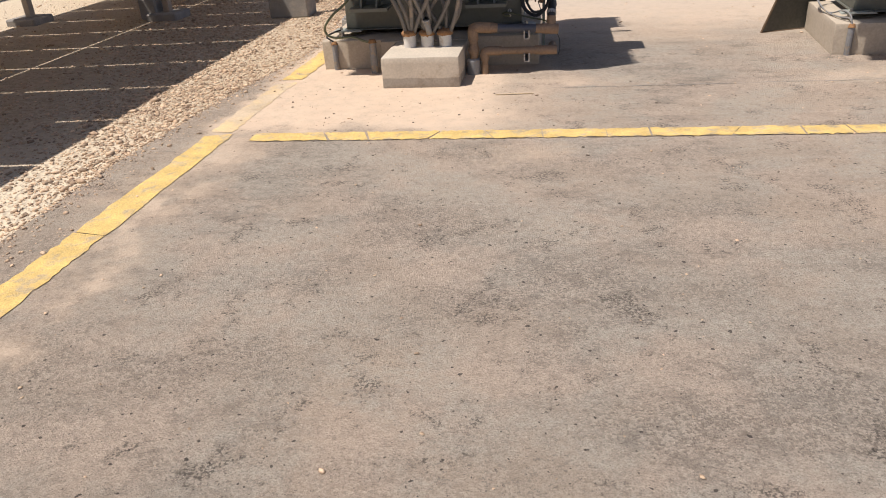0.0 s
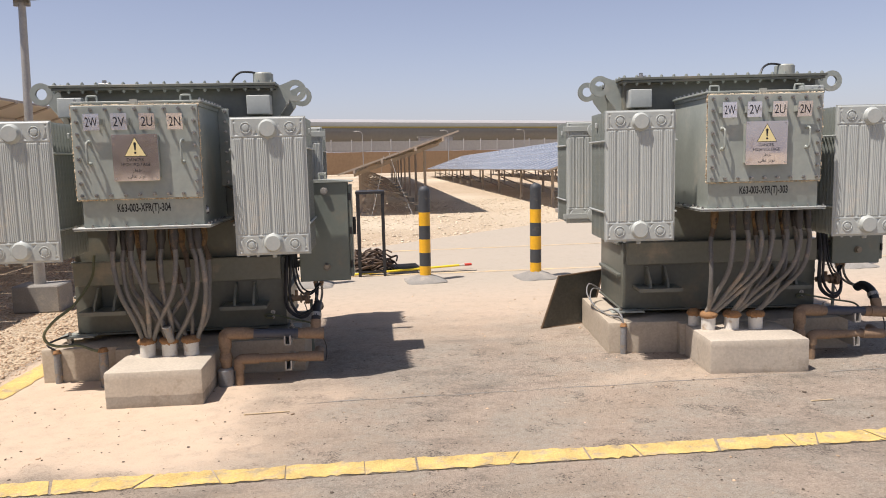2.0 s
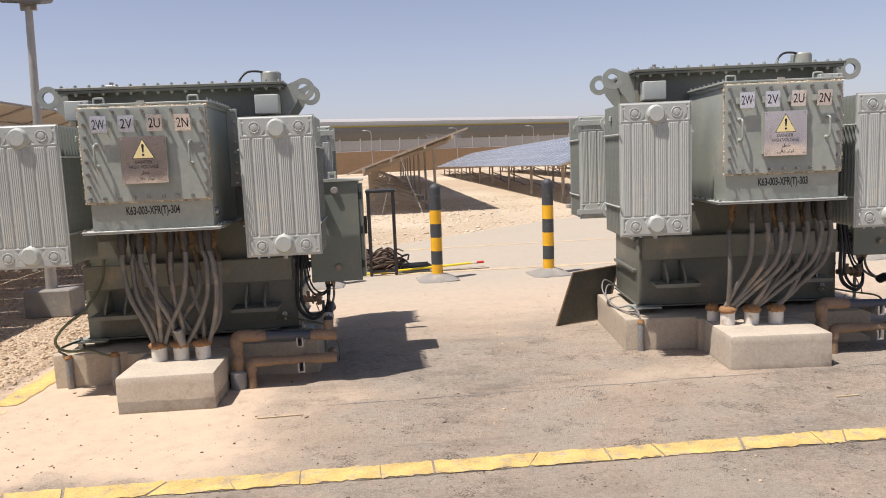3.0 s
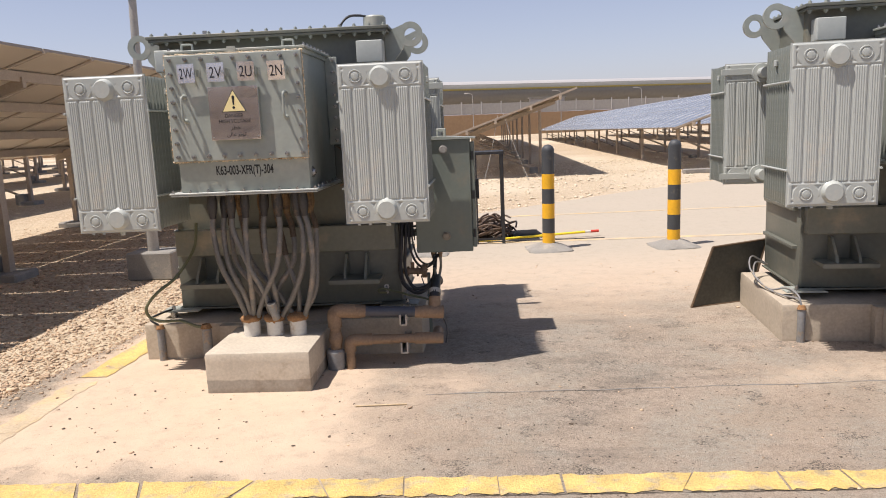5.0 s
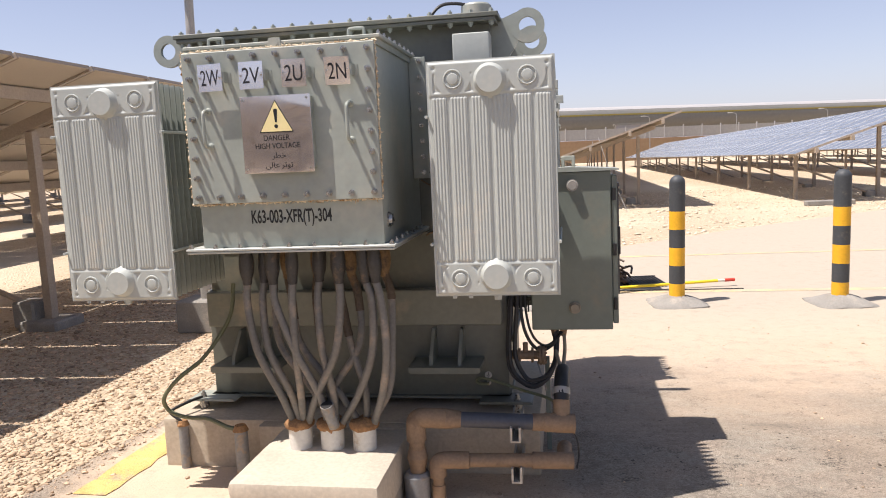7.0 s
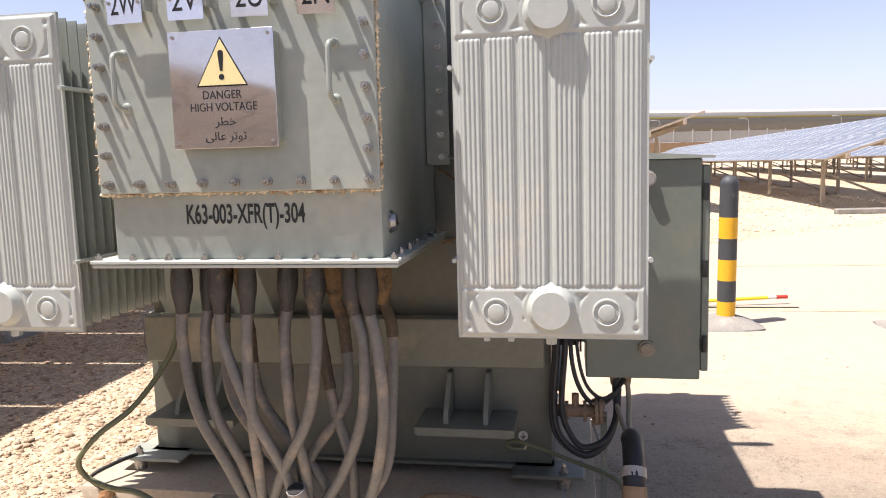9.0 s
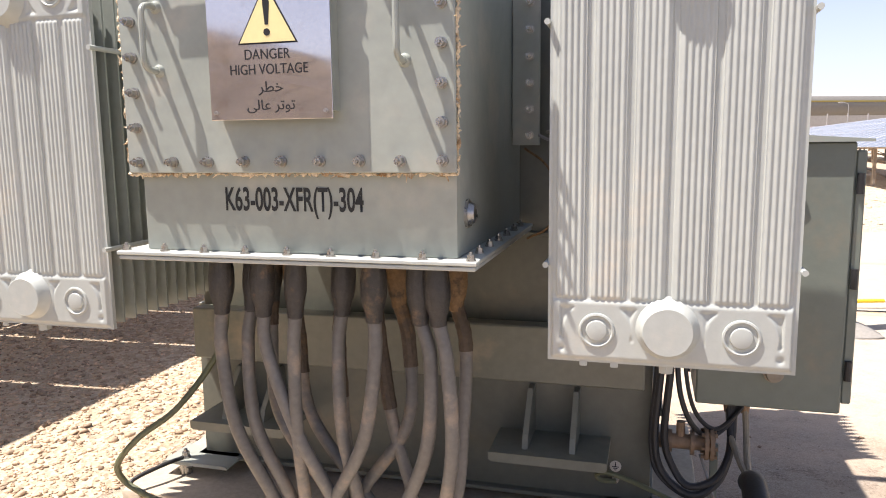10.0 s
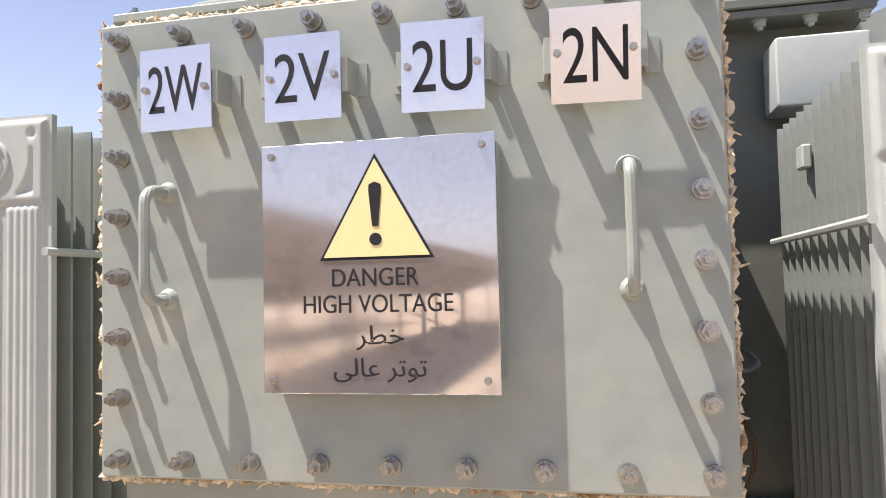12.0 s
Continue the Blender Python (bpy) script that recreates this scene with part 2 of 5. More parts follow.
def ground_material(name, kind):
    """Asphalt under wind-blown dust, or stony desert earth."""
    m = bpy.data.materials.new(name); m.use_nodes = True
    n, l = m.node_tree.nodes, m.node_tree.links
    b = n["Principled BSDF"]; b.inputs["Roughness"].default_value = 0.92; b.inputs["Specular IOR Level"].default_value = 0.25
    tc = n.new("ShaderNodeTexCoord"); P = tc.outputs["Object"]

    def noise_tex(scale, detail=4, rough=0.6, stretch=None):
        t = n.new("ShaderNodeTexNoise")
        t.inputs["Scale"].default_value, t.inputs["Detail"].default_value, t.inputs["Roughness"].default_value = scale, detail, rough
        src = P
        if stretch:
            v = n.new("ShaderNodeVectorMath"); v.operation = "MULTIPLY"; v.inputs[1].default_value = stretch
            l.new(P, v.inputs[0]); src = v.outputs[0]
        l.new(src, t.inputs["Vector"]); return t.outputs["Fac"]

    def span(v, a, c, lo=0.0, hi=1.0):
        r = n.new("ShaderNodeMapRange"); r.interpolation_type = "SMOOTHSTEP"
        r.inputs["From Min"].default_value, r.inputs["From Max"].default_value = a, c
        r.inputs["To Min"].default_value, r.inputs["To Max"].default_value = lo, hi
        l.new(v, r.inputs["Value"]); return r.outputs[0]

    def op(kind_, a, c):
        o = n.new("ShaderNodeMath"); o.operation = kind_
        for i, v in enumerate((a, c)):
            if isinstance(v, (int, float)): o.inputs[i].default_value = v
            else: l.new(v, o.inputs[i])
        return o.outputs[0]

    def blend(f, a, c):
        o = n.new("ShaderNodeMix"); o.data_type = "RGBA"
        l.new(f, o.inputs[0])
        for i, v in ((6, a), (7, c)):
            if isinstance(v, tuple): o.inputs[i].default_value = (*v, 1)
            else: l.new(v, o.inputs[i])
        return o.outputs[2]

    vor = n.new("ShaderNodeTexVoronoi"); vor.inputs["Scale"].default_value = 120.0 if kind == "asphalt" else 26.0
    l.new(P, vor.inputs["Vector"])
    sepc = n.new("ShaderNodeSeparateColor"); l.new(vor.outputs["Color"], sepc.inputs[0])
    if kind == "asphalt":
        sep = n.new("ShaderNodeSeparateXYZ"); l.new(P, sep.inputs[0])
        X, Y = sep.outputs["X"], sep.outputs["Y"]
        stone = blend(span(sepc.outputs[0], 0.0, 1.0), (0.183, 0.153, 0.123), (0.419, 0.356, 0.290))
        stone = blend(span(noise_tex(9, 7, 0.78), 0.50, 0.60, 0, 0.65), stone, (0.163, 0.141, 0.117))
        stone = blend(span(noise_tex(1.1, 6, 0.66), 0.40, 0.64, 0, 0.6), stone, (0.371, 0.299, 0.229))
        stone = blend(span(noise_tex(0.45, 5), 0.46, 0.66, 0, 0.65), stone, (0.466, 0.360, 0.266))
        stone = blend(span(noise_tex(1.6, 6, 0.72, (0.35, 1.5, 1)), 0.53, 0.68, 0, 0.7), stone, (0.169, 0.147, 0.123))
        stone = blend(span(noise_tex(48, 4, 0.7), 0.57, 0.66, 0, 0.75), stone, (0.074, 0.065, 0.057))
        stone = blend(span(noise_tex(130, 2), 0.66, 0.73, 0, 0.8), stone, (0.703, 0.590, 0.465))
        stone = blend(span(noise_tex(22, 7, 0.8), 0.55, 0.61, 0, 0.6), stone, (0.15, 0.13, 0.11))
        # thin film of trodden dust, pinkish and grey, broken by patches of bare grit
        film = blend(span(noise_tex(1.3, 6, 0.66), 0.44, 0.58), (0.460, 0.417, 0.349), (0.535, 0.430, 0.341))
        film = blend(span(noise_tex(125, 4, 0.75), 0.47, 0.62, 0, 0.70), film, (0.195, 0.165, 0.134))
        film = blend(span(noise_tex(105, 2), 0.60, 0.67, 0, 0.6), film, (0.64, 0.555, 0.455))
        stone = blend(op("MULTIPLY", span(noise_tex(1.5, 6, 0.72, (0.7, 1.2, 1)), 0.40, 0.58, 0.25, 0.80), span(noise_tex(26, 5, 0.7), 0.40, 0.58, 1.0, 0.5)), stone, film)
        grit = op("MULTIPLY", span(noise_tex(2.9, 6, 0.74), 0.55, 0.63), span(noise_tex(75, 3, 0.65), 0.47, 0.55, 0, 0.8))
        stone = blend(grit, stone, (0.085, 0.073, 0.062))
        stone = blend(span(noise_tex(42, 5, 0.75, (0.45, 1.5, 1)), 0.60, 0.67, 0, 0.6), stone, (0.16, 0.135, 0.11))
        stone = blend(span(noise_tex(34, 2, 0.4), 0.700, 0.720, 0, 0.85), stone, (0.045, 0.038, 0.033))
        # crack along the front edge of the painted line
        rag = op("MULTIPLY", op("SUBTRACT", noise_tex(14, 5, 0.7), 0.5), 0.035)
        gap = op("ABSOLUTE", op("ADD", op("ADD", op("SUBTRACT", Y, op("MULTIPLY", X, 0.0057)), 1.506), rag), 0.0)
        crack = op("MULTIPLY", op("MULTIPLY", span(gap, 0.003, 0.012, 0.85, 0), span(noise_tex(2.1, 3), 0.35, 0.5)), span(X, -1.1, -0.8))
        # dust: thick behind the seam, thin to the front, drifts beside the plinths
        edge = op("ADD", Y, op("MULTIPLY", op("SUBTRACT", noise_tex(1.1, 6, 0.68, (0.5, 1.4, 1)), 0.5), 3.4))
        back = op("ADD", span(edge, 0.2, 3.6, 0, 0.75), span(Y, 1.6, 4.2, 0, 0.25))
        west = op("MULTIPLY", span(op("ADD", X, op("MULTIPLY", noise_tex(1.7, 5), 1.2)), 2.1, 0.9), span(op("ADD", Y, op("MULTIPLY", op("SUBTRACT", noise_tex(1.9, 5), 0.5), 1.0)), -1.65, -1.05))
        bent = op("ADD", X, op("MULTIPLY", op("SUBTRACT", noise_tex(2.2, 6, 0.7), 0.5), 0.7))
        rim = op("MULTIPLY", span(bent, -0.72, -1.0, 0, 1.0), span(bent, -1.55, -1.25, 0.25, 1.0))
        west = op("MULTIPLY", west, span(bent, -1.52, -1.22, 0.12, 1.0))
        d = op("MAXIMUM", op("MAXIMUM", back, west), op("MULTIPLY", rim, span(noise_tex(3.0, 6, 0.7), 0.36, 0.62, 0.05, 0.62)))
        # a blown patch in front of the line and the dusty corner where the lines meet
        def drift(x, y, rx, ry):
            wob = op("MULTIPLY", op("SUBTRACT", noise_tex(3.6, 7, 0.78), 0.5), 4.2)
            qx, qy = op("DIVIDE", op("SUBTRACT", X, x), rx), op("DIVIDE", op("SUBTRACT", Y, y), ry)
            return span(op("ADD", op("SQRT", op("ADD", op("MULTIPLY", qx, qx), op("MULTIPLY", qy, qy)), 0.0), wob), 0.0, 1.25, 0.55, 0)
        d = op("MAXIMUM", d, op("MAXIMUM", drift(0.95, -1.78, 0.34, 0.22), drift(-1.02, -1.62, 0.30, 0.50)))
        d = op("MAXIMUM", d, op("MAXIMUM", drift(3.75, -0.05, 0.9, 0.28), drift(1.0, -0.05, 0.8, 0.25)))
        d = op("MULTIPLY", d, span(noise_tex(9, 6, 0.7), 0.25, 0.6, 0.55, 1.0))
        dust = blend(noise_tex(3.0, 5), (0.54, 0.408, 0.295), (0.62, 0.495, 0.372))
        far = span(Y, 2.0, 5.0)
        dust = blend(far, dust, (0.44, 0.385, 0.312))
        dust = blend(span(noise_tex(60, 3), 0.60, 0.70, 0, 0.4), dust, (0.30, 0.23, 0.17))
        col = blend(d, stone, dust)
        col = blend(crack, col, (0.05, 0.042, 0.034))
        h1, strength = op("ADD", op("MULTIPLY", vor.outputs["Distance"], 0.5), op("MULTIPLY", noise_tex(62, 7, 0.8), 2.2)), 0.8
    else:
        stone = blend(span(sepc.outputs[0], 0, 1), (0.40, 0.30, 0.20), (0.60, 0.49, 0.36))
        col = blend(span(noise_tex(0.7, 6), 0.4, 0.65, 0, 0.7), stone, (0.50, 0.40, 0.28))
        col = blend(span(noise_tex(0.05, 3), 0.45, 0.6), col, (0.62, 0.53, 0.40))
        h1, strength = op("ADD", vor.outputs["Distance"], noise_tex(12, 5)), 0.9
    l.new(col, b.inputs["Base Color"])
    bp = n.new("ShaderNodeBump"); bp.inputs["Strength"].default_value = strength
    bp.inputs["Distance"].default_value = 0.010 if kind == "asphalt" else 0.03
    if kind == "asphalt":
        l.new(span(d, 0.2, 0.9, strength, 0.28), bp.inputs["Strength"])
    l.new(h1, bp.inputs["Height"]); l.new(bp.outputs[0], b.inputs["Normal"])
    return m


M_ASPHALT = ground_material("dusty_asphalt", "asphalt")
M_EARTH = ground_material("stony_earth", "earth")
M_STONE = surface("limestone_chips", (0.54, 0.395, 0.268), 0.9, vary=0.3, coarse=9, fine=60, bump=0.2, second=(0.36, 0.25, 0.17), amount=0.3, patch=7)
sn, sl = M_STONE.node_tree.nodes, M_STONE.node_tree.links
geo, tone = sn.new("ShaderNodeNewGeometry"), sn.new("ShaderNodeMapRange")
tone.inputs["To Min"].default_value, tone.inputs["To Max"].default_value = 0.55, 1.3
sl.new(geo.outputs["Random Per Island"], tone.inputs["Value"])
tint_ = sn.new("ShaderNodeVectorMath"); tint_.operation = "SCALE"
sl.new(sn["Principled BSDF"].inputs["Base Color"].links[0].from_socket, tint_.inputs[0]); sl.new(tone.outputs[0], tint_.inputs["Scale"])
sl.new(tint_.outputs[0], sn["Principled BSDF"].inputs["Base Color"])
M_PALESTONE = surface("cream_stones", (0.68, 0.58, 0.44), 0.9, vary=0.25, coarse=9, fine=60, bump=0.2, second=(0.50, 0.39, 0.27), amount=0.25, patch=5)
M_PEBBLE = surface("dark_pebbles", (0.13, 0.10, 0.075), 0.9, vary=0.4, coarse=20, bump=0.2)
M_LINE = surface("yellow_road_paint", (0.66, 0.465, 0.165), 0.85, vary=0.28, coarse=7, fine=90, bump=0.9, bump_scale=120, second=(0.46, 0.36, 0.22), amount=0.34, patch=9)
M_LINEFADED = surface("faded_road_paint", (0.60, 0.45, 0.25), 0.9, vary=0.2, coarse=4, fine=60, bump=0.3, second=(0.50, 0.40, 0.28), amount=0.6, patch=3)


# ---- mesh helpers ----
def finish(bm, name, material, smooth=None):
    me = bpy.data.meshes.new(name)
    bmesh.ops.recalc_face_normals(bm, faces=bm.faces)
    bm.to_mesh(me); bm.free()
    for mt in (material if isinstance(material, (list, tuple)) else (material,)):
        me.materials.append(mt)
    if smooth is not None:
        me.shade_smooth()
        me.set_sharp_from_angle(angle=radians(smooth))
    return me


def part(name, bm, material, parent, label="", smooth=35, at=None):
    """Links a bmesh (or shared mesh data) as one mesh object under its thing."""
    me = bm if isinstance(bm, bpy.types.Mesh) else finish(bm, name, material, smooth)
    ob = new(name, me)
    ob.parent = parent
    if at is not None:
        ob.matrix_basis = at
    return tagged(ob, label)


def thing(name, label, category, at=None, group=""):
    ob = new(name)
    ob.empty_display_size = 0.1
    if at is not None:
        ob.matrix_basis = at
    return tagged(ob, label, category, group)


def solo(name, bm, material, label, category, at=None, group="", kind="", smooth=35):
    ob = new(name, bm if isinstance(bm, bpy.types.Mesh) else finish(bm, name, material, smooth))
    if at is not None:
        ob.matrix_basis = at
    return tagged(ob, label, category, group, kind)


def box(bm, x0, x1, y0, y1, z0, z1, bevel=0.0, m=None, seg=1):
    r = bmesh.ops.create_cube(bm, size=1.0, matrix=Matrix.LocRotScale(((x0 + x1) / 2, (y0 + y1) / 2, (z0 + z1) / 2), None, (x1 - x0, y1 - y0, z1 - z0)))
    vs = r["verts"]
    if m is not None:
        bmesh.ops.transform(bm, matrix=m, verts=vs)
    if bevel:
        es = list({e for v in vs for e in v.link_edges})
        bmesh.ops.bevel(bm, geom=es, offset=bevel, segments=seg, affect="EDGES", profile=0.6)
    return bm


def slab(*a, bevel=0.0, m=None, seg=1):
    return box(bmesh.new(), *a, bevel=bevel, m=m, seg=seg)


def cyl(bm, p0, p1, r0, r1=None, seg=20, caps=True):
    p0, p1 = Vector(p0), Vector(p1)
    d = p1 - p0
    mt = Matrix.Translation((p0 + p1) / 2) @ d.to_track_quat("Z", "Y").to_matrix().to_4x4()
    bmesh.ops.create_cone(bm, cap_ends=caps, segments=seg, radius1=r0, radius2=r0 if r1 is None else r1, depth=d.length, matrix=mt)
    return bm


def curve_points(pts, n=10):
    """A smooth run through the given points."""
    P = [Vector(p) for p in pts]
    P = [2 * P[0] - P[1]] + P + [2 * P[-1] - P[-2]]
    out = []
    for i in range(1, len(P) - 2):
        a, b, c, d = P[i - 1:i + 3]
        for k in range(n):
            t = k / n
            out.append(0.5 * ((2 * b) + (c - a) * t + (2 * a - 5 * b + 4 * c - d) * t * t + (3 * b - a - 3 * c + d) * t ** 3))
    out.append(P[-2])
    return out


def tube(bm, pts, r, seg=10, n=10, wobble=0.0, radii=None):
    """A round bar or cable swept along the points."""
    run = curve_points(pts, n) if n > 1 else [Vector(p) for p in pts]
    rings, up = [], Vector((0.3, 0.9, 0.2))
    for i, p in enumerate(run):
        t = (run[min(i + 1, len(run) - 1)] - run[max(i - 1, 0)]).normalized()
        a = t.cross(up)
        if a.length < 0.05: a = t.cross(Vector((1, 0, 0)))
        a.normalize(); c = t.cross(a).normalized()
        rr = r if radii is None else radii[min(i * len(radii) // len(run), len(radii) - 1)]
        if wobble: rr *= 1 + wobble * random.uniform(-1, 1)
        rings.append([bm.verts.new(p + (a * math.cos(k / seg * math.tau) + c * math.sin(k / seg * math.tau)) * rr) for k in range(seg)])
    for u, v in zip(rings, rings[1:]):
        for k in range(seg):
            bm.faces.new((u[k], u[(k + 1) % seg], v[(k + 1) % seg], v[k]))
    bm.faces.new(rings[0][::-1]); bm.faces.new(rings[-1])
    return bm


def hexnut(bm, at, axis, r, h):
    """Washer, nut and stud end along axis from the plate."""
    p, a = Vector(at), Vector(axis)
    cyl(bm, p, p + a * h * 0.18, r * 1.25, seg=14)
    cyl(bm, p + a * h * 0.18, p + a * h * 0.68, r, seg=6)
    cyl(bm, p + a * h * 0.68, p + a * h, r * 0.55, r * 0.48, seg=10)
    return bm


def prism(bm, outline, y0, y1):
    """A flat plate cut to an outline of (x, z), from y0 to y1."""
    f = [bm.verts.new((x, y0, z)) for x, z in outline]
    g = [bm.verts.new((x, y1, z)) for x, z in outline]
    n = len(f)
    bm.faces.new(f); bm.faces.new(g[::-1])
    for i in range(n):
        bm.faces.new((f[i], f[(i + 1) % n], g[(i + 1) % n], g[i]))
    return bm


def lettering(name, body, width, height, at, parent, material, label="", bold=0.0):
    """Words of the given width and height as a flat mesh facing -y, centred at a point."""
    cu = bpy.data.curves.new(name, "FONT")
    cu.offset = bold
    cu.body, cu.align_x, cu.align_y = body, "CENTER", "CENTER"
    tmp = new(name, cu)
    bpy.context.view_layer.update()
    me = bpy.data.meshes.new_from_object(tmp.evaluated_get(bpy.context.evaluated_depsgraph_get()))
    bpy.data.objects.remove(tmp); bpy.data.curves.remove(cu)
    co = np.array([v.co[:] for v in me.vertices])
    lo, hi = co.min(0), co.max(0)
    co = (co - (lo + hi) / 2) / np.maximum(hi - lo, 1e-6) * np.array((width, height, 0))
    out = np.stack([co[:, 0], np.zeros(len(co)), co[:, 1]], 1)
    me.vertices.foreach_set("co", out.ravel())
    me.materials.clear(); me.materials.append(material)
    me.update()
    return part(name, me, None, parent, label, at=pose(*at))


# ---- ground ----
def flat(name, outline, z, material, label, category, kind="structure", skirt=0.0):
    bm = bmesh.new()
    top = [bm.verts.new((x, y, z)) for x, y in outline]
    bm.faces.new(top)
    if skirt:
        low = [bm.verts.new((x, y, z - skirt)) for x, y in outline]
        for i in range(len(top)):
            j = (i + 1) % len(top)
            bm.faces.new((top[i], low[i], low[j], top[j]))
    return solo(name, bm, material, label, category, kind=kind, smooth=None)


flat("ground", [(-900, -900), (900, -900), (900, 900), (-900, 900)], -0.03, M_EARTH, "sandy stony desert ground reaching to the horizon", "ground")
def seam(x0, y0, x1, y1, width, seed):
    """A wandering open joint in the asphalt."""
    rnd = random.Random(seed)
    bm, k = bmesh.new(), 60
    lo, hi, off = [], [], 0.0
    for i in range(k + 1):
        t = i / k; off = off * 0.8 + rnd.gauss(0, 0.008)
        x, y, w = x0 + (x1 - x0) * t, y0 + (y1 - y0) * t + off, width * rnd.uniform(0.25, 1.2)
        lo.append(bm.verts.new((x, y - w / 2, 0.003))); hi.append(bm.verts.new((x, y + w / 2, 0.003)))
    for i in range(k):
        bm.faces.new((lo[i], lo[i + 1], hi[i + 1], hi[i]))
    return solo("joint", bm, M_CEMENT, "thin dirt-filled joint across the asphalt", "road joint", kind="structure", smooth=None)


road = flat("road", [(-1.68, -60), (70, -60), (70, 70), (30, 34), (8.65, 15.2), (4.6, 11.9), (1.9, 9.3), (-0.6, 7.4), (-1.75, 5.2), (-1.47, 2.2), (-1.42, 1.2), (-1.55, 0.3), (-1.64, -0.4), (-1.76, -1.9)],
            0.0, M_ASPHALT, "grey asphalt yard covered with pale wind-blown dust", "road", skirt=0.15)


def painted_line(name, x0, y0, x1, y1, width, label, material=M_LINE, piece=0.36, seed=1, z=0.004):
    """A painted line broken by cracks into uneven pieces, all under one thing."""
    rnd = random.Random(seed)
    line = thing(name, label, "road marking")
    tagged(line, kind="structure")
    a, b = Vector((x0, y0)), Vector((x1, y1))
    d = (b - a); length = d.length; d.normalize(); n = Vector((-d.y, d.x))
    s, lean = 0.0, 0.0
    while s < length - 0.05:
        e = min(length, s + piece * rnd.uniform(0.45, 1.6))
        gap, lean2 = rnd.uniform(0.005, 0.017), rnd.uniform(-0.045, 0.045)
        bm, k = bmesh.new(), 14
        edge = lambda: rnd.gauss(0, 0.007)
        lo = [a + d * (s + lean * -1 + (e - gap - s + lean - lean2) * i / k) + n * (-width / 2 + edge()) for i in range(k + 1)]
        hi = [a + d * (s + lean + (e - gap - s - lean + lean2) * i / k) + n * (width / 2 + edge()) for i in range(k + 1)]
        vl = [bm.verts.new((p.x, p.y, z + rnd.uniform(0, 0.001))) for p in lo]
        vh = [bm.verts.new((p.x, p.y, z + rnd.uniform(0, 0.001))) for p in hi]
        for i in range(k):
            bm.faces.new((vl[i], vl[i + 1], vh[i + 1], vh[i]))
        part("paint_strip", bm, material, line, smooth=None)
        s, lean = e, lean2
    return line


seam(1.1, -0.27, 7.5, -0.13, 0.012, 4)


# ---- transformer ----
def bolt_mesh(r, h, name="bolt"):
    bm = hexnut(bmesh.new(), (0, 0, 0), (0, -1, 0), r, h)
    return finish(bm, name, M_BOLT, 30)


BOLT = bolt_mesh(0.0105, 0.034)
FLANGE_BOLT = finish(hexnut(bmesh.new(), (0, 0, 0), (0, 0, 1), 0.009, 0.020), "flange_bolt", M_BOLT, 30)
LID_BOLT = finish(hexnut(bmesh.new(), (0, 0, 0), (0, 0, 1), 0.013, 0.022), "lid_bolt", M_PAINT, 30)
RIVET = finish(cyl(bmesh.new(), (0, 0, 0), (0, -0.006, 0), 0.005, 0.004, 10), "rivet", M_BOLT, 30)


def panel_relief():
    """The pressed face of a radiator plate: ribs, ringed bosses, arches."""
    W, H, nx = 0.535, 0.996, 238
    u = np.linspace(-W / 2, W / 2, nx)
    v = np.concatenate([np.linspace(-H / 2, -0.325, 46), np.linspace(-0.325, 0.325, 10)[1:-1], np.linspace(0.325, H / 2, 46)])
    nz = len(v)
    U, V = np.meshgrid(u, v); A = abs(V)
    step = lambda x, a, b: np.clip((x - a) / (b - a), 0, 1) ** 2 * (3 - 2 * np.clip((x - a) / (b - a), 0, 1))
    inside = step(np.minimum(W / 2 - abs(U), H / 2 - A), 0.006, 0.014)
    # five fine ribs between flat-bottomed channels
    G = 0.0888
    q = abs((U + G / 2) % G - G / 2)
    ribs = 0.0042 + 0.0030 * (0.5 + 0.5 * np.cos(math.tau * (q - 0.0174) / 0.0135)) ** 0.8
    channel = step(q, 0.0062, 0.0092)
    mid = step(0.352 - A, 0.0, 0.012) * step(W / 2 - abs(U), 0.016, 0.024)
    h = 0.0035 * inside + mid * ribs * channel
    # raised end field with sunken spandrels between the round bosses
    end = step(A, 0.346, 0.358)
    r1, r0 = np.hypot(abs(U) - 0.155, A - 0.425), np.hypot(U, A - 0.41)
    sunk = step(A, 0.365, 0.369) * step(0.240 - abs(U), 0, 0.004) * step(r1, 0.074, 0.082) * step(r0, 0.076, 0.086) * step(0.446 - A, 0, 0.008)
    h += end * inside * (0.0055 - 0.0050 * sunk)
    for cx in (-0.235, 0.235):
        h -= 0.006 * np.exp(-(np.hypot(U - cx, A - 0.466) / 0.0065) ** 2)
    co = np.stack([U.ravel(), -h.ravel(), V.ravel()], 1)
    idx = np.arange(nx * nz).reshape(nz, nx)
    quads = np.stack([idx[:-1, :-1], idx[:-1, 1:], idx[1:, 1:], idx[1:, :-1]], -1).reshape(-1, 4)
    # turned-back rim
    ring = np.concatenate([idx[0, :], idx[1:, -1], idx[-1, -2::-1], idx[-2:0:-1, 0]])
    back = co[ring].copy(); back[:, 1] = 0.012
    k = len(ring); base = len(co)
    co = np.vstack([co, back])
    nxt = np.roll(np.arange(k), -1)
    rim = np.stack([ring, base + np.arange(k), base + nxt, ring[nxt]], 1)
    me = bpy.data.meshes.new("front_panel")
    me.from_pydata(co.tolist(), [], quads.tolist() + rim.tolist() + [list(range(base, base + k))])
    me.materials.append(M_RAD); me.shade_smooth(); me.set_sharp_from_angle(angle=radians(50))
    return me


PANEL = panel_relief()


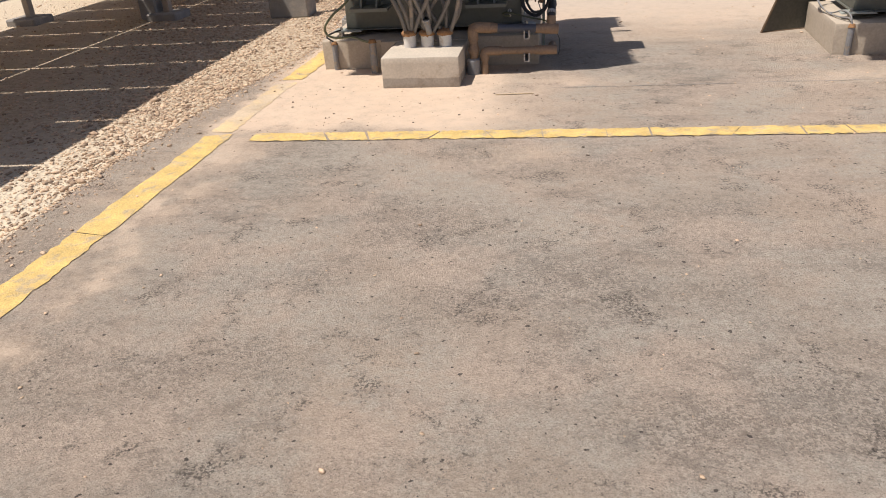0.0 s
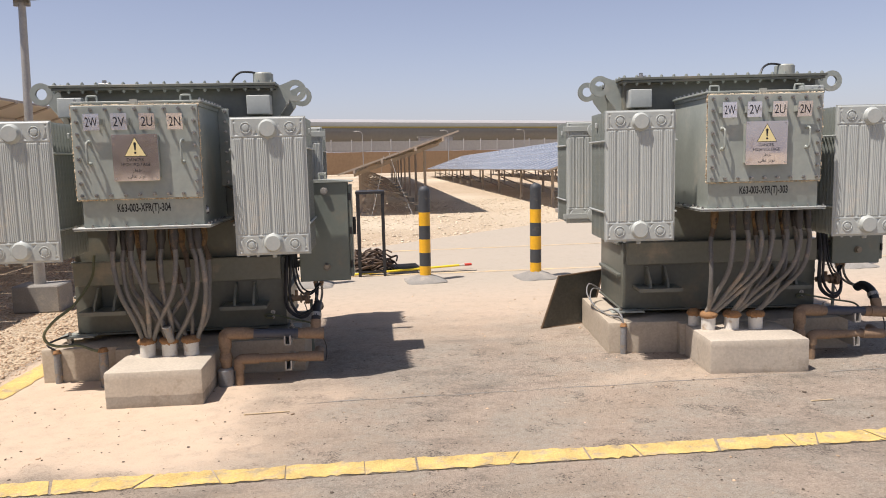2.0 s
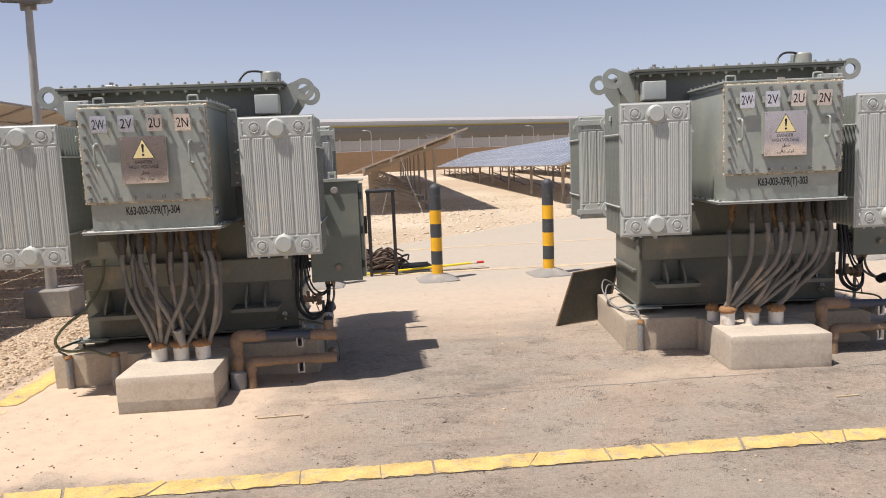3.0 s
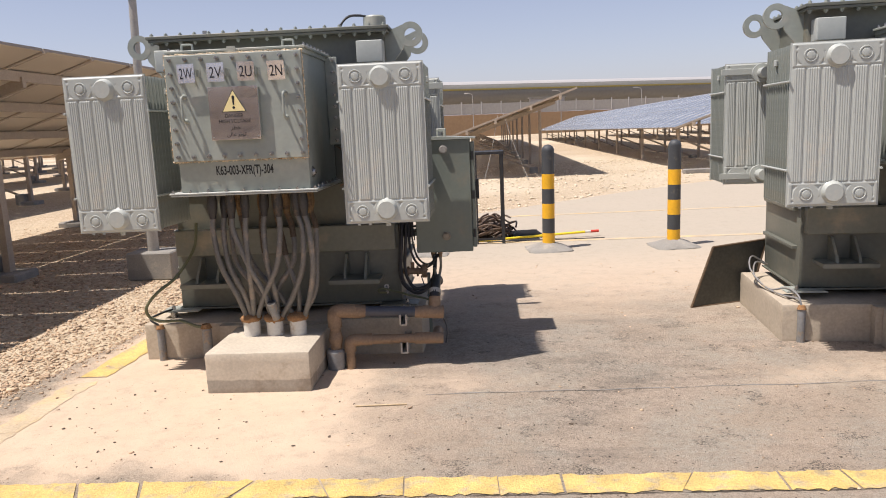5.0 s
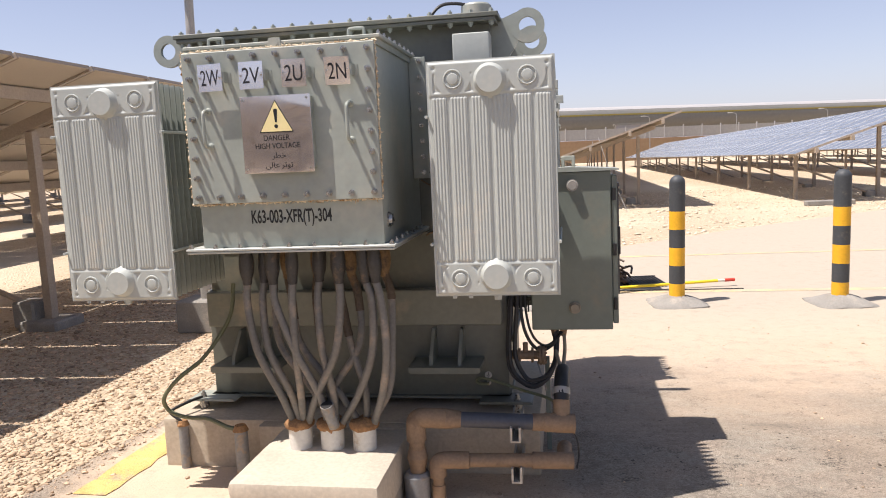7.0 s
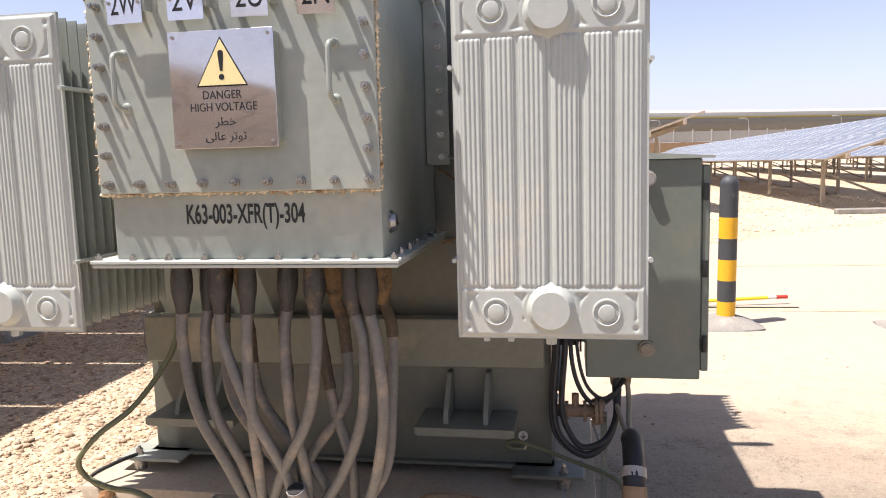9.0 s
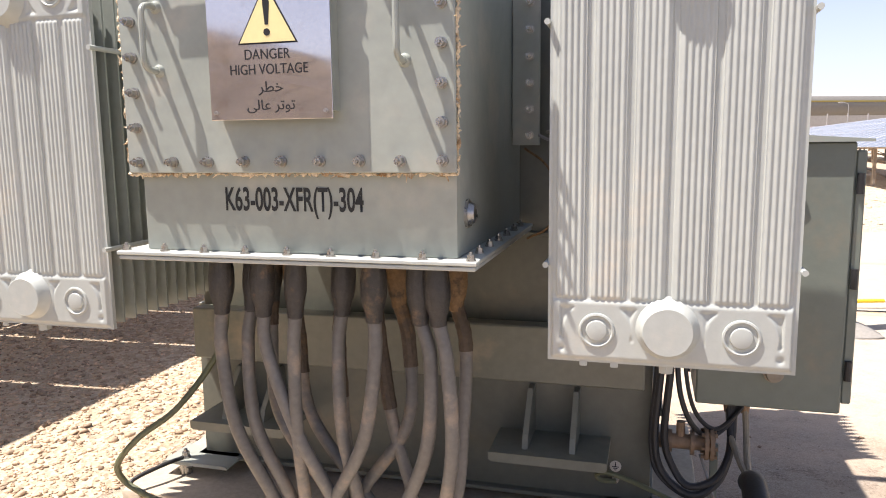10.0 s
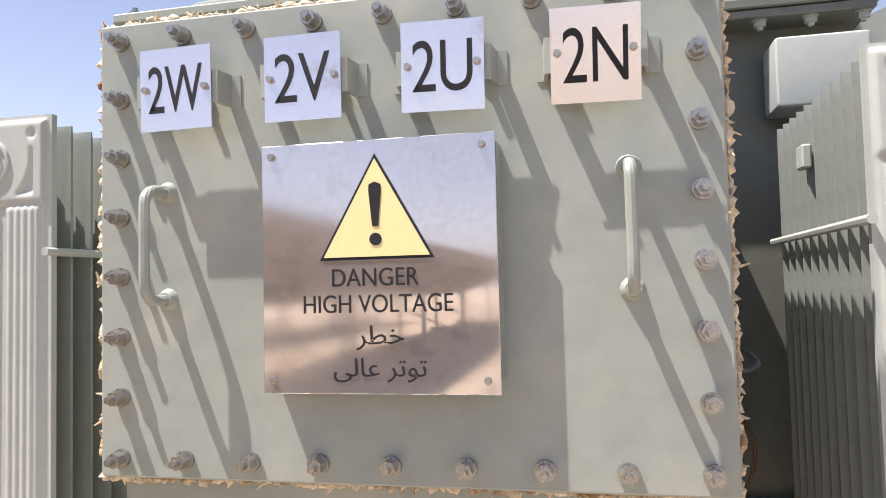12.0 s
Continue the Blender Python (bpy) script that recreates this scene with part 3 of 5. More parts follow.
def fin_mesh():
    """One inner radiator plate: two pressed skins, swollen between welded edges."""
    bm = bmesh.new()
    xs = [-0.265, -0.255, -0.24, -0.16, -0.15, -0.14, -0.05, 0.0, 0.05, 0.14, 0.15, 0.16, 0.24, 0.255, 0.265]
    th = [0.003, 0.004, 0.009, 0.009, 0.005, 0.009, 0.009, 0.005, 0.009, 0.009, 0.005, 0.009, 0.009, 0.004, 0.003]
    cols = []
    for x, t in zip(xs, th):
        cols.append([[bm.verts.new((x, s * t * q, z)) for z, q in ((-0.488, 0.4), (-0.47, 1), (0.47, 1), (0.488, 0.4))] for s in (-1, 1)])
    for a, b in zip(cols, cols[1:]):
        for s in (0, 1):
            for k in range(3):
                bm.faces.new((a[s][k], b[s][k], b[s][k + 1], a[s][k + 1]))
        bm.faces.new((a[0][0], a[1][0], b[1][0], b[0][0])); bm.faces.new((a[0][3], b[0][3], b[1][3], a[1][3]))
    for c in (cols[0], cols[-1]):
        for k in range(3):
            bm.faces.new((c[0][k], c[0][k + 1], c[1][k + 1], c[1][k]))
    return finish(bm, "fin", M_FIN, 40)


FIN = fin_mesh()
def turned(name, prof, n=32):
    """A pressed round form, turned about y from (radius, y) pairs, the last one its flat top."""
    bm = bmesh.new()
    rows = [[bm.verts.new((r * math.cos(k * math.tau / n), y, r * math.sin(k * math.tau / n))) for k in range(n)] for r, y in prof]
    for p, q in zip(rows, rows[1:]):
        for k in range(n):
            bm.faces.new((p[k], p[(k + 1) % n], q[(k + 1) % n], q[k]))
    bm.faces.new(rows[-1])
    return finish(bm, name, M_RAD, 32)


CAP = turned("pipe_cap", ((0.080, 0.0), (0.071, -0.007), (0.064, -0.015), (0.058, -0.026), (0.055, -0.038), (0.053, -0.040)))
RING = turned("boss_ring", ((0.042, 0.002), (0.0395, -0.0045), (0.036, -0.0055), (0.034, -0.004), (0.032, 0.003), (0.026, 0.003), (0.0245, -0.003), (0.0225, -0.0058), (0.020, -0.0065)))
TAB = finish(slab(-0.009, 0.009, -0.004, 0.004, -0.011, 0.004, bevel=0.002), "foot_tab", M_RAD, 30)
TIE = finish(tube(bmesh.new(), [(0, -0.02, 0), (0, 0.25, 0), (0, 0.54, 0)], 0.007, 8, 4), "tie_rod", M_RAD, 40)
CLIP = finish(slab(-0.008, 0.008, -0.02, 0.02, -0.02, 0.02, bevel=0.003), "clip", M_RAD, 30)


def radiator(parent, cx, y0, facing=1, strap=False):
    """A bank of pressed plates between two header pipes; facing 1 shows its face to -y."""
    face = part("radiator", PANEL, None, parent, "pale grey-green pressed steel radiator bank" if facing > 0 else "",
                at=pose(cx, y0, 1.501, 0, 0, 0 if facing > 0 else 180))
    for i in range(10):
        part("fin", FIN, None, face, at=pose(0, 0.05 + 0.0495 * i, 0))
    for z in (-0.41, 0.41):
        part("pipe_cap", CAP, None, face, at=pose(0, 0, z))
        part("header_pipe", cyl(bmesh.new(), (0, 0.01, z), (0, 0.76, z), 0.042, seg=18), M_RAD, face)
        part("flange", cyl(bmesh.new(), (0, 0.60, z), (0, 0.63, z), 0.075, seg=22), M_RAD, face)
    for x in (-0.155, 0.155):
        for z in (-0.42, 0.42):
            part("boss_ring", RING, None, face, at=pose(x, -0.0085, z))
    for z in (-0.27, 0.27):
        for x in (-0.272, 0.272):
            part("tie_rod", TIE, None, face, at=pose(x, 0, z))
    for x in (-0.268, 0.268):
        part("clip", CLIP, None, face, at=pose(x, 0.30, 0.40))
    for x in (-0.185, -0.115):
        part("foot_tab", TAB, None, face, at=pose(x, 0.004, -0.498))
    part("vent_plug", cyl(cyl(bmesh.new(), (0, 0.22, 0.45), (0, 0.22, 0.505), 0.014, seg=6), (-0.03, 0.22, 0.5), (0.03, 0.22, 0.5), 0.008, seg=8), M_BOLT, face)
    part("drain_plug", cyl(bmesh.new(), (0, 0.03, -0.45), (0, 0.03, -0.520), 0.022, 0.017, seg=6), M_RAD, face)
    if strap:
        for z in (-0.43, 0.43):
            part("strap", slab(-0.30, 0.30, 0.545, 0.553, z - 0.025, z + 0.025, bevel=0.002), M_RAD, face)
        part("inner_panel", PANEL, None, face, at=pose(0, 0.535, 0, 0, 0, 180))
    return face


def bead(bm, pts, r, rnd):
    """Squeezed-out sealant: a lumpy uneven roll."""
    run = []
    for a, b in zip(pts, pts[1:]):
        a, b = Vector(a), Vector(b)
        n = max(2, int((b - a).length / 0.005))
        run += [a + (b - a) * i / n + Vector((rnd.gauss(0, 0.0016), rnd.gauss(0, 0.0016), rnd.gauss(0, 0.0016))) for i in range(n)]
    run.append(Vector(pts[-1]))
    tube(bm, run, r, 6, 1, radii=[r * rnd.choice((0.15, 0.3, 0.6, 0.9, 1, 1.3, 1.7)) for _ in run])
    for _ in range(len(run) // 3):
        p = rnd.choice(run)
        q = p + Vector((rnd.uniform(-0.002, 0.002), rnd.uniform(-0.003, 0.002), rnd.uniform(-0.002, 0.002)))
        e = q + Vector((rnd.gauss(0, 0.007), rnd.uniform(-0.011, 0.004), rnd.gauss(0, 0.007)))
        cyl(bm, q, e if (e - q).length > 0.003 else q + Vector((0.004, 0, 0.003)), r * rnd.uniform(0.3, 0.8), 0.0008, seg=5)
    return bm


def lv_box(parent, at, tag, seed):
    """The low-voltage cable box on the front of the tank with its bolted cover and signs."""
    rnd = random.Random(seed)
    body = part("cable_box", slab(-0.405, 0.415, 0.040, 0.86, 1.25, 2.075, bevel=0.006, seg=2), M_PAINT, parent, "grey-green sheet steel cable box", at=at)
    cover = part("cover", slab(-0.425, 0.42, 0.014, 0.036, 1.445, 2.085, bevel=0.003), M_PAINT, body, "bolted grey-green steel cover plate")
    bm = bmesh.new()
    c = [(-0.428, 0.026, 1.442), (0.423, 0.026, 1.442), (0.423, 0.026, 2.088), (-0.428, 0.026, 2.088), (-0.428, 0.026, 1.442)]
    part("sealant", bead(bm, c, 0.0050, rnd), M_SEAL, body, "cream and brown squeezed-out sealant bead", smooth=60)
    for i in range(9):
        x = -0.39 + 0.0975 * i
        for z in (1.472, 2.058):
            part("bolt", BOLT, None, body, at=pose(x, 0.014, z, 0, rnd.uniform(0, 60), 0))
    for i in range(1, 7):
        for x in (-0.39, 0.39):
            part("bolt", BOLT, None, body, at=pose(x, 0.014, 1.472 + 0.0837 * i, 0, rnd.uniform(0, 60), 0))
    # bottom flange with its gland plate
    part("bottom_flange", box(slab(-0.470, 0.468, 0.000, 0.80, 1.240, 1.250, bevel=0.002), -0.466, 0.464, 0.004, 0.80, 1.228, 1.238, bevel=0.002), M_RAD, body, "pale bolted flange and gland plate")
    for i in range(9):
        part("flange_bolt", FLANGE_BOLT, None, body, at=pose(-0.452 + 0.1128 * i, 0.018, 1.250, 0, 0, rnd.uniform(0, 60)))
    for i in range(1, 7):
        for x in (-0.445, 0.443):
            part("flange_bolt", FLANGE_BOLT, None, body, at=pose(x, 0.02 + 0.115 * i, 1.250))
    # top cover
    bm = slab(-0.43, 0.44, 0.045, 0.84, 2.100, 2.116, bevel=0.003)
    box(bm, -0.415, 0.425, 0.05, 0.835, 2.074, 2.102)
    part("top_cover", bm, M_PAINT, body)
    for i in range(8):
        part("flange_bolt", FLANGE_BOLT, None, body, at=pose(0.425, 0.08 + 0.1 * i, 2.116))
        part("flange_bolt", FLANGE_BOLT, None, body, at=pose(-0.415, 0.08 + 0.1 * i, 2.116))
    for x in (-0.33, 0.31):
        part("lifting_handle", tube(bmesh.new(), [(x - 0.035, 0.16, 2.11), (x - 0.033, 0.16, 2.155), (x - 0.02, 0.16, 2.162), (x + 0.02, 0.16, 2.162), (x + 0.033, 0.16, 2.155), (x + 0.035, 0.16, 2.11)], 0.007, 8, 5), M_PAINT, body)
    eye = bmesh.new()
    prism(eye, [(-0.045, 2.085), (0.02, 2.085), (0.012, 2.128), (-0.037, 2.128)], 0.035, 0.045)
    cyl(eye, (-0.012, 0.032, 2.108), (-0.012, 0.048, 2.108), 0.016, seg=16)
    part("centre_lug", eye, M_PAINT, body)
    # pull handles
    for x in (-0.318, 0.306):
        bm = tube(bmesh.new(), [(x, 0.018, 1.690), (x, -0.018, 1.690), (x, -0.036, 1.700), (x, -0.040, 1.72), (x, -0.040, 1.765), (x, -0.040, 1.81), (x, -0.036, 1.828), (x, -0.018, 1.838), (x, 0.018, 1.838)], 0.0075, 10, 6)
        for z in (1.69, 1.838):
            cyl(bm, (x, 0.016, z), (x, 0.004, z), 0.017, 0.010, 12)
        part("pull_handle", bm, M_PAINT, body)
    # phase signs on bent straps
    for text, x0, dip in (("2W", -0.333, 0.0), ("2V", -0.151, 0.3), ("2U", 0.034, 3.2), ("2N", 0.219, 9.6)):
        cx, cz = x0 + 0.0525, 1.973
        strap = bmesh.new()
        prof = [(-0.072, 0.016), (-0.060, 0.016), (-0.056, -0.018), (0.056, -0.018), (0.060, 0.016), (0.076, 0.016), (0.076, 0.012), (0.064, 0.010), (0.060, -0.022), (-0.060, -0.022), (-0.064, 0.012), (-0.072, 0.012)]
        lo = [strap.verts.new((cx + a, b, cz - 0.022)) for a, b in prof]
        hi = [strap.verts.new((cx + a, b, cz + 0.022)) for a, b in prof]
        for i in range(len(prof)):
            j = (i + 1) % len(prof)
            strap.faces.new((lo[i], lo[j], hi[j], hi[i]))
        strap.faces.new(lo); strap.faces.new(hi[::-1])
        part("sign_strap", strap, M_PAINT, body)
        sign = part("phase_sign", slab(cx - 0.0525, cx + 0.0525, -0.0255, -0.0235, cz - 0.056, cz + 0.056), M_SIGN, body, "small steel sign lettered " + text,
                    at=pose(0, 0, 0))
        sign.matrix_basis = Matrix.Translation((cx, 0, cz)) @ Matrix.Rotation(radians(dip), 4, "X") @ Matrix.Rotation(radians(rnd.uniform(-1.5, 1.5)), 4, "Y") @ Matrix.Translation((-cx, 0, -cz))
        sign.parent = body
        letters = lettering("letters", text, 0.076 if text != "2W" else 0.080, 0.064, (cx, -0.0264, cz), body, M_BLACK)
        letters.matrix_basis = sign.matrix_basis @ letters.matrix_basis
        for s in (-0.044, 0.044):
            part("rivet", RIVET, None, body, at=pose(cx + s, -0.0255, cz))
    # danger plate on two rails
    for x in (-0.146, 0.138):
        part("sign_rail", slab(x - 0.012, x + 0.012, -0.020, 0.016, 1.585, 1.875), M_PAINT, body)
    plate = part("danger_plate", slab(-0.157, 0.149, -0.024, -0.021, 1.568, 1.886, bevel=0.0008), M_STEEL, body, "brushed steel danger high voltage plate with warning triangle")
    bm = prism(bmesh.new(), [(-0.078, 1.735), (0.071, 1.735), (-0.0035, 1.868)], -0.0252, -0.0242)
    part("triangle_border", bm, M_BLACK, body, smooth=None)
    bm = prism(bmesh.new(), [(-0.0725, 1.7385), (0.0655, 1.7385), (-0.0035, 1.8615)], -0.0260, -0.0254)
    part("triangle_field", bm, M_CREAM, body, smooth=None)
    ex = bmesh.new()
    prism(ex, [(-0.0075, 1.776), (0.0005, 1.776), (0.0048, 1.822), (0.004, 1.829), (-0.0035, 1.832), (-0.011, 1.829), (-0.0118, 1.822)], -0.0268, -0.0262)
    cyl(ex, (-0.0035, -0.0262, 1.760), (-0.0035, -0.0268, 1.760), 0.008, seg=20)
    part("exclamation_mark", ex, M_BLACK, body, smooth=None)
    lettering("inscription", "DANGER", 0.113, 0.0225, (-0.006, -0.0250, 1.7130), body, M_BLACK)
    lettering("inscription", "HIGH VOLTAGE", 0.194, 0.0225, (-0.004, -0.0250, 1.6800), body, M_BLACK)
    lettering("inscription", "\uFEAE\uFEC4\uFEA7", 0.062, 0.031, (-0.001, -0.0250, 1.6375), body, M_BLACK)
    lettering("inscription", "\uFEF0\uFEDF\uFE8E\uFECB \uFEAE\uFE97\uFEEE\uFE97", 0.120, 0.030, (-0.002, -0.0250, 1.5975), body, M_BLACK)
    for x in (-0.143, 0.133):
        for z in (1.585, 1.871):
            part("rivet", RIVET, None, body, at=pose(x, -0.024, z))
    lettering("equipment_tag", tag, 0.362, 0.076, (0.010, 0.0385, 1.373), body, M_STENCIL, "black stencilled equipment tag", 0.022)
    plug = cyl(cyl(bmesh.new(), (0.412, 0.13, 1.345), (0.422, 0.13, 1.345), 0.034, seg=22), (0.422, 0.13, 1.345), (0.436, 0.13, 1.345), 0.026, 0.022, 22)
    part("side_plug", plug, M_BOLT, body)
    # rear flange strips
    for x0, x1 in ((0.416, 0.50),):
        part("rear_flange", slab(x0, x1, 0.71, 0.725, 1.50, 2.10, bevel=0.002), M_PAINT, body)
        for i in range(8):
            part("bolt", BOLT, None, body, at=pose((x0 + x1) / 2 + (0.012 if x0 > 0 else -0.012), 0.71, 1.53 + 0.0785 * i))
    return body


def ring_lug(bm, x, side, y, z=2.256):
    """A lifting lug: a plate that ends in a ring."""
    ro, ri, n = 0.088, 0.044, 28
    outer = [(x + ro * math.cos(a), z + ro * math.sin(a)) for a in np.linspace(0, math.tau, n, endpoint=False)]
    inner = [(x + ri * math.cos(a), z + ri * math.sin(a)) for a in np.linspace(0, math.tau, n, endpoint=False)]
    layers = []
    for yy in (y, y + 0.024):
        layers.append(([bm.verts.new((px, yy, pz)) for px, pz in outer], [bm.verts.new((px, yy, pz)) for px, pz in inner]))
    for i in range(n):
        j = (i + 1) % n
        for o, q in layers:
            bm.faces.new((o[i], o[j], q[j], q[i]))
        bm.faces.new((layers[0][0][i], layers[1][0][i], layers[1][0][j], layers[0][0][j]))
        bm.faces.new((layers[0][1][i], layers[0][1][j], layers[1][1][j], layers[1][1][i]))
    prism(bm, [(x - side * 0.05, z + 0.072), (x - side * 0.05, z - 0.072), (x - side * 0.06, z - 0.10), (x - side * 0.23, z - 0.32), (x - side * 0.23, z + 0.03), (x - side * 0.12, z + 0.045)], y + 0.001, y + 0.023)
    return bm


def transformer(at, tag, label, seed, box_shift):
    t = thing("transformer", label, "transformer", at, "transformers in the yard")
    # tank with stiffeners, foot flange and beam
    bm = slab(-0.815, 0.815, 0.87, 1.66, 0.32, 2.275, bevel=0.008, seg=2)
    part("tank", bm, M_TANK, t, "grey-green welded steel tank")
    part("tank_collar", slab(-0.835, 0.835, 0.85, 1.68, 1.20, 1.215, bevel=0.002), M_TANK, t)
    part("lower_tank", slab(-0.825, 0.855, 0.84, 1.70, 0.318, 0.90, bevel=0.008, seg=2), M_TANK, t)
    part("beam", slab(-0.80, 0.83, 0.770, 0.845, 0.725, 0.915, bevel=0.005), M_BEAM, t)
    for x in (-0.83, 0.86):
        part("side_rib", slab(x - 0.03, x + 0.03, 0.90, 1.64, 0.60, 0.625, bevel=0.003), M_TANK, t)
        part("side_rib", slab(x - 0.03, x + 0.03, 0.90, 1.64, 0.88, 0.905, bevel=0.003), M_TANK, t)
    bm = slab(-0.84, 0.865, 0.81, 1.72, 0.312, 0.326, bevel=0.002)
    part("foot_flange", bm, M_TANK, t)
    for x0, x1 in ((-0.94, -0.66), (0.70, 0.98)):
        # right plate takes M_TANK, so its shade is in the colour
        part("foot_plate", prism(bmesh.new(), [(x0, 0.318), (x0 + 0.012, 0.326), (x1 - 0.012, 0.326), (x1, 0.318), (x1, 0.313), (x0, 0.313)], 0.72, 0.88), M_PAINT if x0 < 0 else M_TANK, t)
        part("anchor_bolt", cyl(hexnut(bmesh.new(), ((x0 + x1) / 2 + (-0.06 if x0 < 0 else 0.06), 0.76, 0.326), (0, 0, 1), 0.014, 0.035), ((x0 + x1) / 2 + (-0.06 if x0 < 0 else 0.06), 0.76, 0.262), ((x0 + x1) / 2 + (-0.06 if x0 < 0 else 0.06), 0.76, 0.314), 0.026, seg=12), M_BOLT, t)
    # jacking brackets
    for x in (-0.55, 0.54):
        bm = prism(bmesh.new(), [(x - 0.175, 0.505), (x + 0.175, 0.505), (x + 0.185, 0.512), (x + 0.185, 0.536), (x - 0.185, 0.536), (x - 0.185, 0.512)], 0.625, 0.845)
        part("jack_shelf", bm, M_BEAM, t)
        for dx in (-0.075, 0.075):
            g = bmesh.new()
            a = [g.verts.new((x + dx - 0.009, y, z)) for y, z in ((0.67, 0.536), (0.845, 0.536), (0.845, 0.70), (0.79, 0.70), (0.685, 0.58))]
            b = [g.verts.new((x + dx + 0.009, v.co.y, v.co.z)) for v in a]
            g.faces.new(a); g.faces.new(b[::-1])
            for i in range(5):
                g.faces.new((a[i], b[i], b[(i + 1) % 5], a[(i + 1) % 5]))
            part("gusset", g, M_BEAM, t, smooth=None)
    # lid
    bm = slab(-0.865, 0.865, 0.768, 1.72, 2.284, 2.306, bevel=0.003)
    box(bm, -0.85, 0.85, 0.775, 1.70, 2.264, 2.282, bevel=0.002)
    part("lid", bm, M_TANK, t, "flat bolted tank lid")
    for i in range(17):
        part("lid_bolt", LID_BOLT, None, t, at=pose(-0.83 + 1.66 * i / 16, 0.80, 2.306))
        part("lid_nut", LID_BOLT, None, t, at=pose(-0.83 + 1.66 * i / 16, 0.80, 2.264, 180))
    for i in range(1, 9):
        for x in (-0.84, 0.84):
            part("lid_bolt", LID_BOLT, None, t, at=pose(x, 0.83 + 0.105 * i, 2.306))
    for x, s in ((-1.0, -1), (1.0, 1)):
        for y in (0.955, 1.50):
            part("lifting_lug", ring_lug(bmesh.new(), x, s, y), M_PAINT, t, smooth=40)
    # filler cap, valve and cover boxes
    bm = cyl(bmesh.new(), (0.71, 1.22, 2.296), (0.71, 1.22, 2.42), 0.085, seg=28)
    cyl(bm, (0.71, 1.22, 2.42), (0.71, 1.22, 2.432), 0.080, 0.072, 28)
    part("filler_cap", bm, M_PAINT, t)
    part("cap_lead", tube(bmesh.new(), [(0.66, 1.18, 2.425), (0.60, 1.17, 2.435), (0.53, 1.16, 2.43), (0.48, 1.15, 2.39), (0.45, 1.12, 2.32), (0.46, 1.1, 2.298)], 0.009, 8, 8), M_RUBBER, t, "black looped lead")
    bm = cyl(bmesh.new(), (-0.585, 1.19, 2.296), (-0.585, 1.19, 2.345), 0.03, seg=12)
    box(bm, -0.63, -0.54, 1.17, 1.21, 2.335, 2.36, bevel=0.003); cyl(bm, (-0.585, 1.19, 2.36), (-0.585, 1.19, 2.385), 0.018, seg=6)
    part("relief_valve", bm, M_BOLT, t)
    part("lid_pocket", slab(-0.02, 0.06, 1.1, 1.2, 2.296, 2.325, bevel=0.004), M_PAINT, t)
    for x0, x1 in ((0.625, 0.81), (-0.81, -0.625)):
        part("cover_box", slab(x0 + 0.012, x1 + 0.012, 0.735, 0.86, 2.055, 2.205, bevel=0.010, seg=3), M_RAD, t)
    # radiators
    radiator(t, -0.875, 0.132); radiator(t, 0.875, 0.132)
    radiator(t, -0.875, 2.36, -1, True); radiator(t, 0.875, 2.36, -1, True)
    lv_box(t, Matrix.Translation(box_shift), tag, seed)
    # earth stud with its strap
    stud = part("earth_mark", cyl(bmesh.new(), (0.743, 0.841, 0.436), (0.743, 0.836, 0.436), 0.019, seg=20), M_PVC, t, "pale round earth mark")
    bm = slab(0.7415, 0.7445, 0.8345, 0.8355, 0.437, 0.451)
    for k, half in enumerate((0.011, 0.007, 0.003)):
        box(bm, 0.743 - half, 0.743 + half, 0.8345, 0.8355, 0.434 - 0.0055 * k, 0.4365 - 0.0055 * k)
    part("earth_symbol", bm, M_BLACK, stud, smooth=None)
    part("earth_stud", hexnut(bmesh.new(), (0.745, 0.84, 0.395), (0, -1, 0), 0.010, 0.034), M_BOLT, t)
    part("earth_strap", tube(bmesh.new(), [(0.745, 0.812, 0.395), (0.70, 0.80, 0.400), (0.685, 0.80, 0.418), (0.72, 0.79, 0.432), (0.80, 0.78, 0.415), (0.93, 0.72, 0.392), (1.085, 0.62, 0.372), (1.125, 0.58, 0.30)], 0.008, 8, 7), M_GREENWIRE, t)
    # thin sensor leads behind the cable box
    part("sensor_lead", tube(bmesh.new(), [(0.50, 0.70, 1.53), (0.54, 0.68, 1.515), (0.57, 0.70, 1.53), (0.55, 0.76, 1.55), (0.51, 0.8, 1.54)], 0.005, 6, 6), M_GREYPIPE, t)
    part("sensor_lead", tube(bmesh.new(), [(0.45, 0.74, 1.49), (0.52, 0.72, 1.44), (0.56, 0.72, 1.35), (0.53, 0.74, 1.25), (0.45, 0.8, 1.2)], 0.004, 6, 6), M_RUSTPHASE, t)
    return t


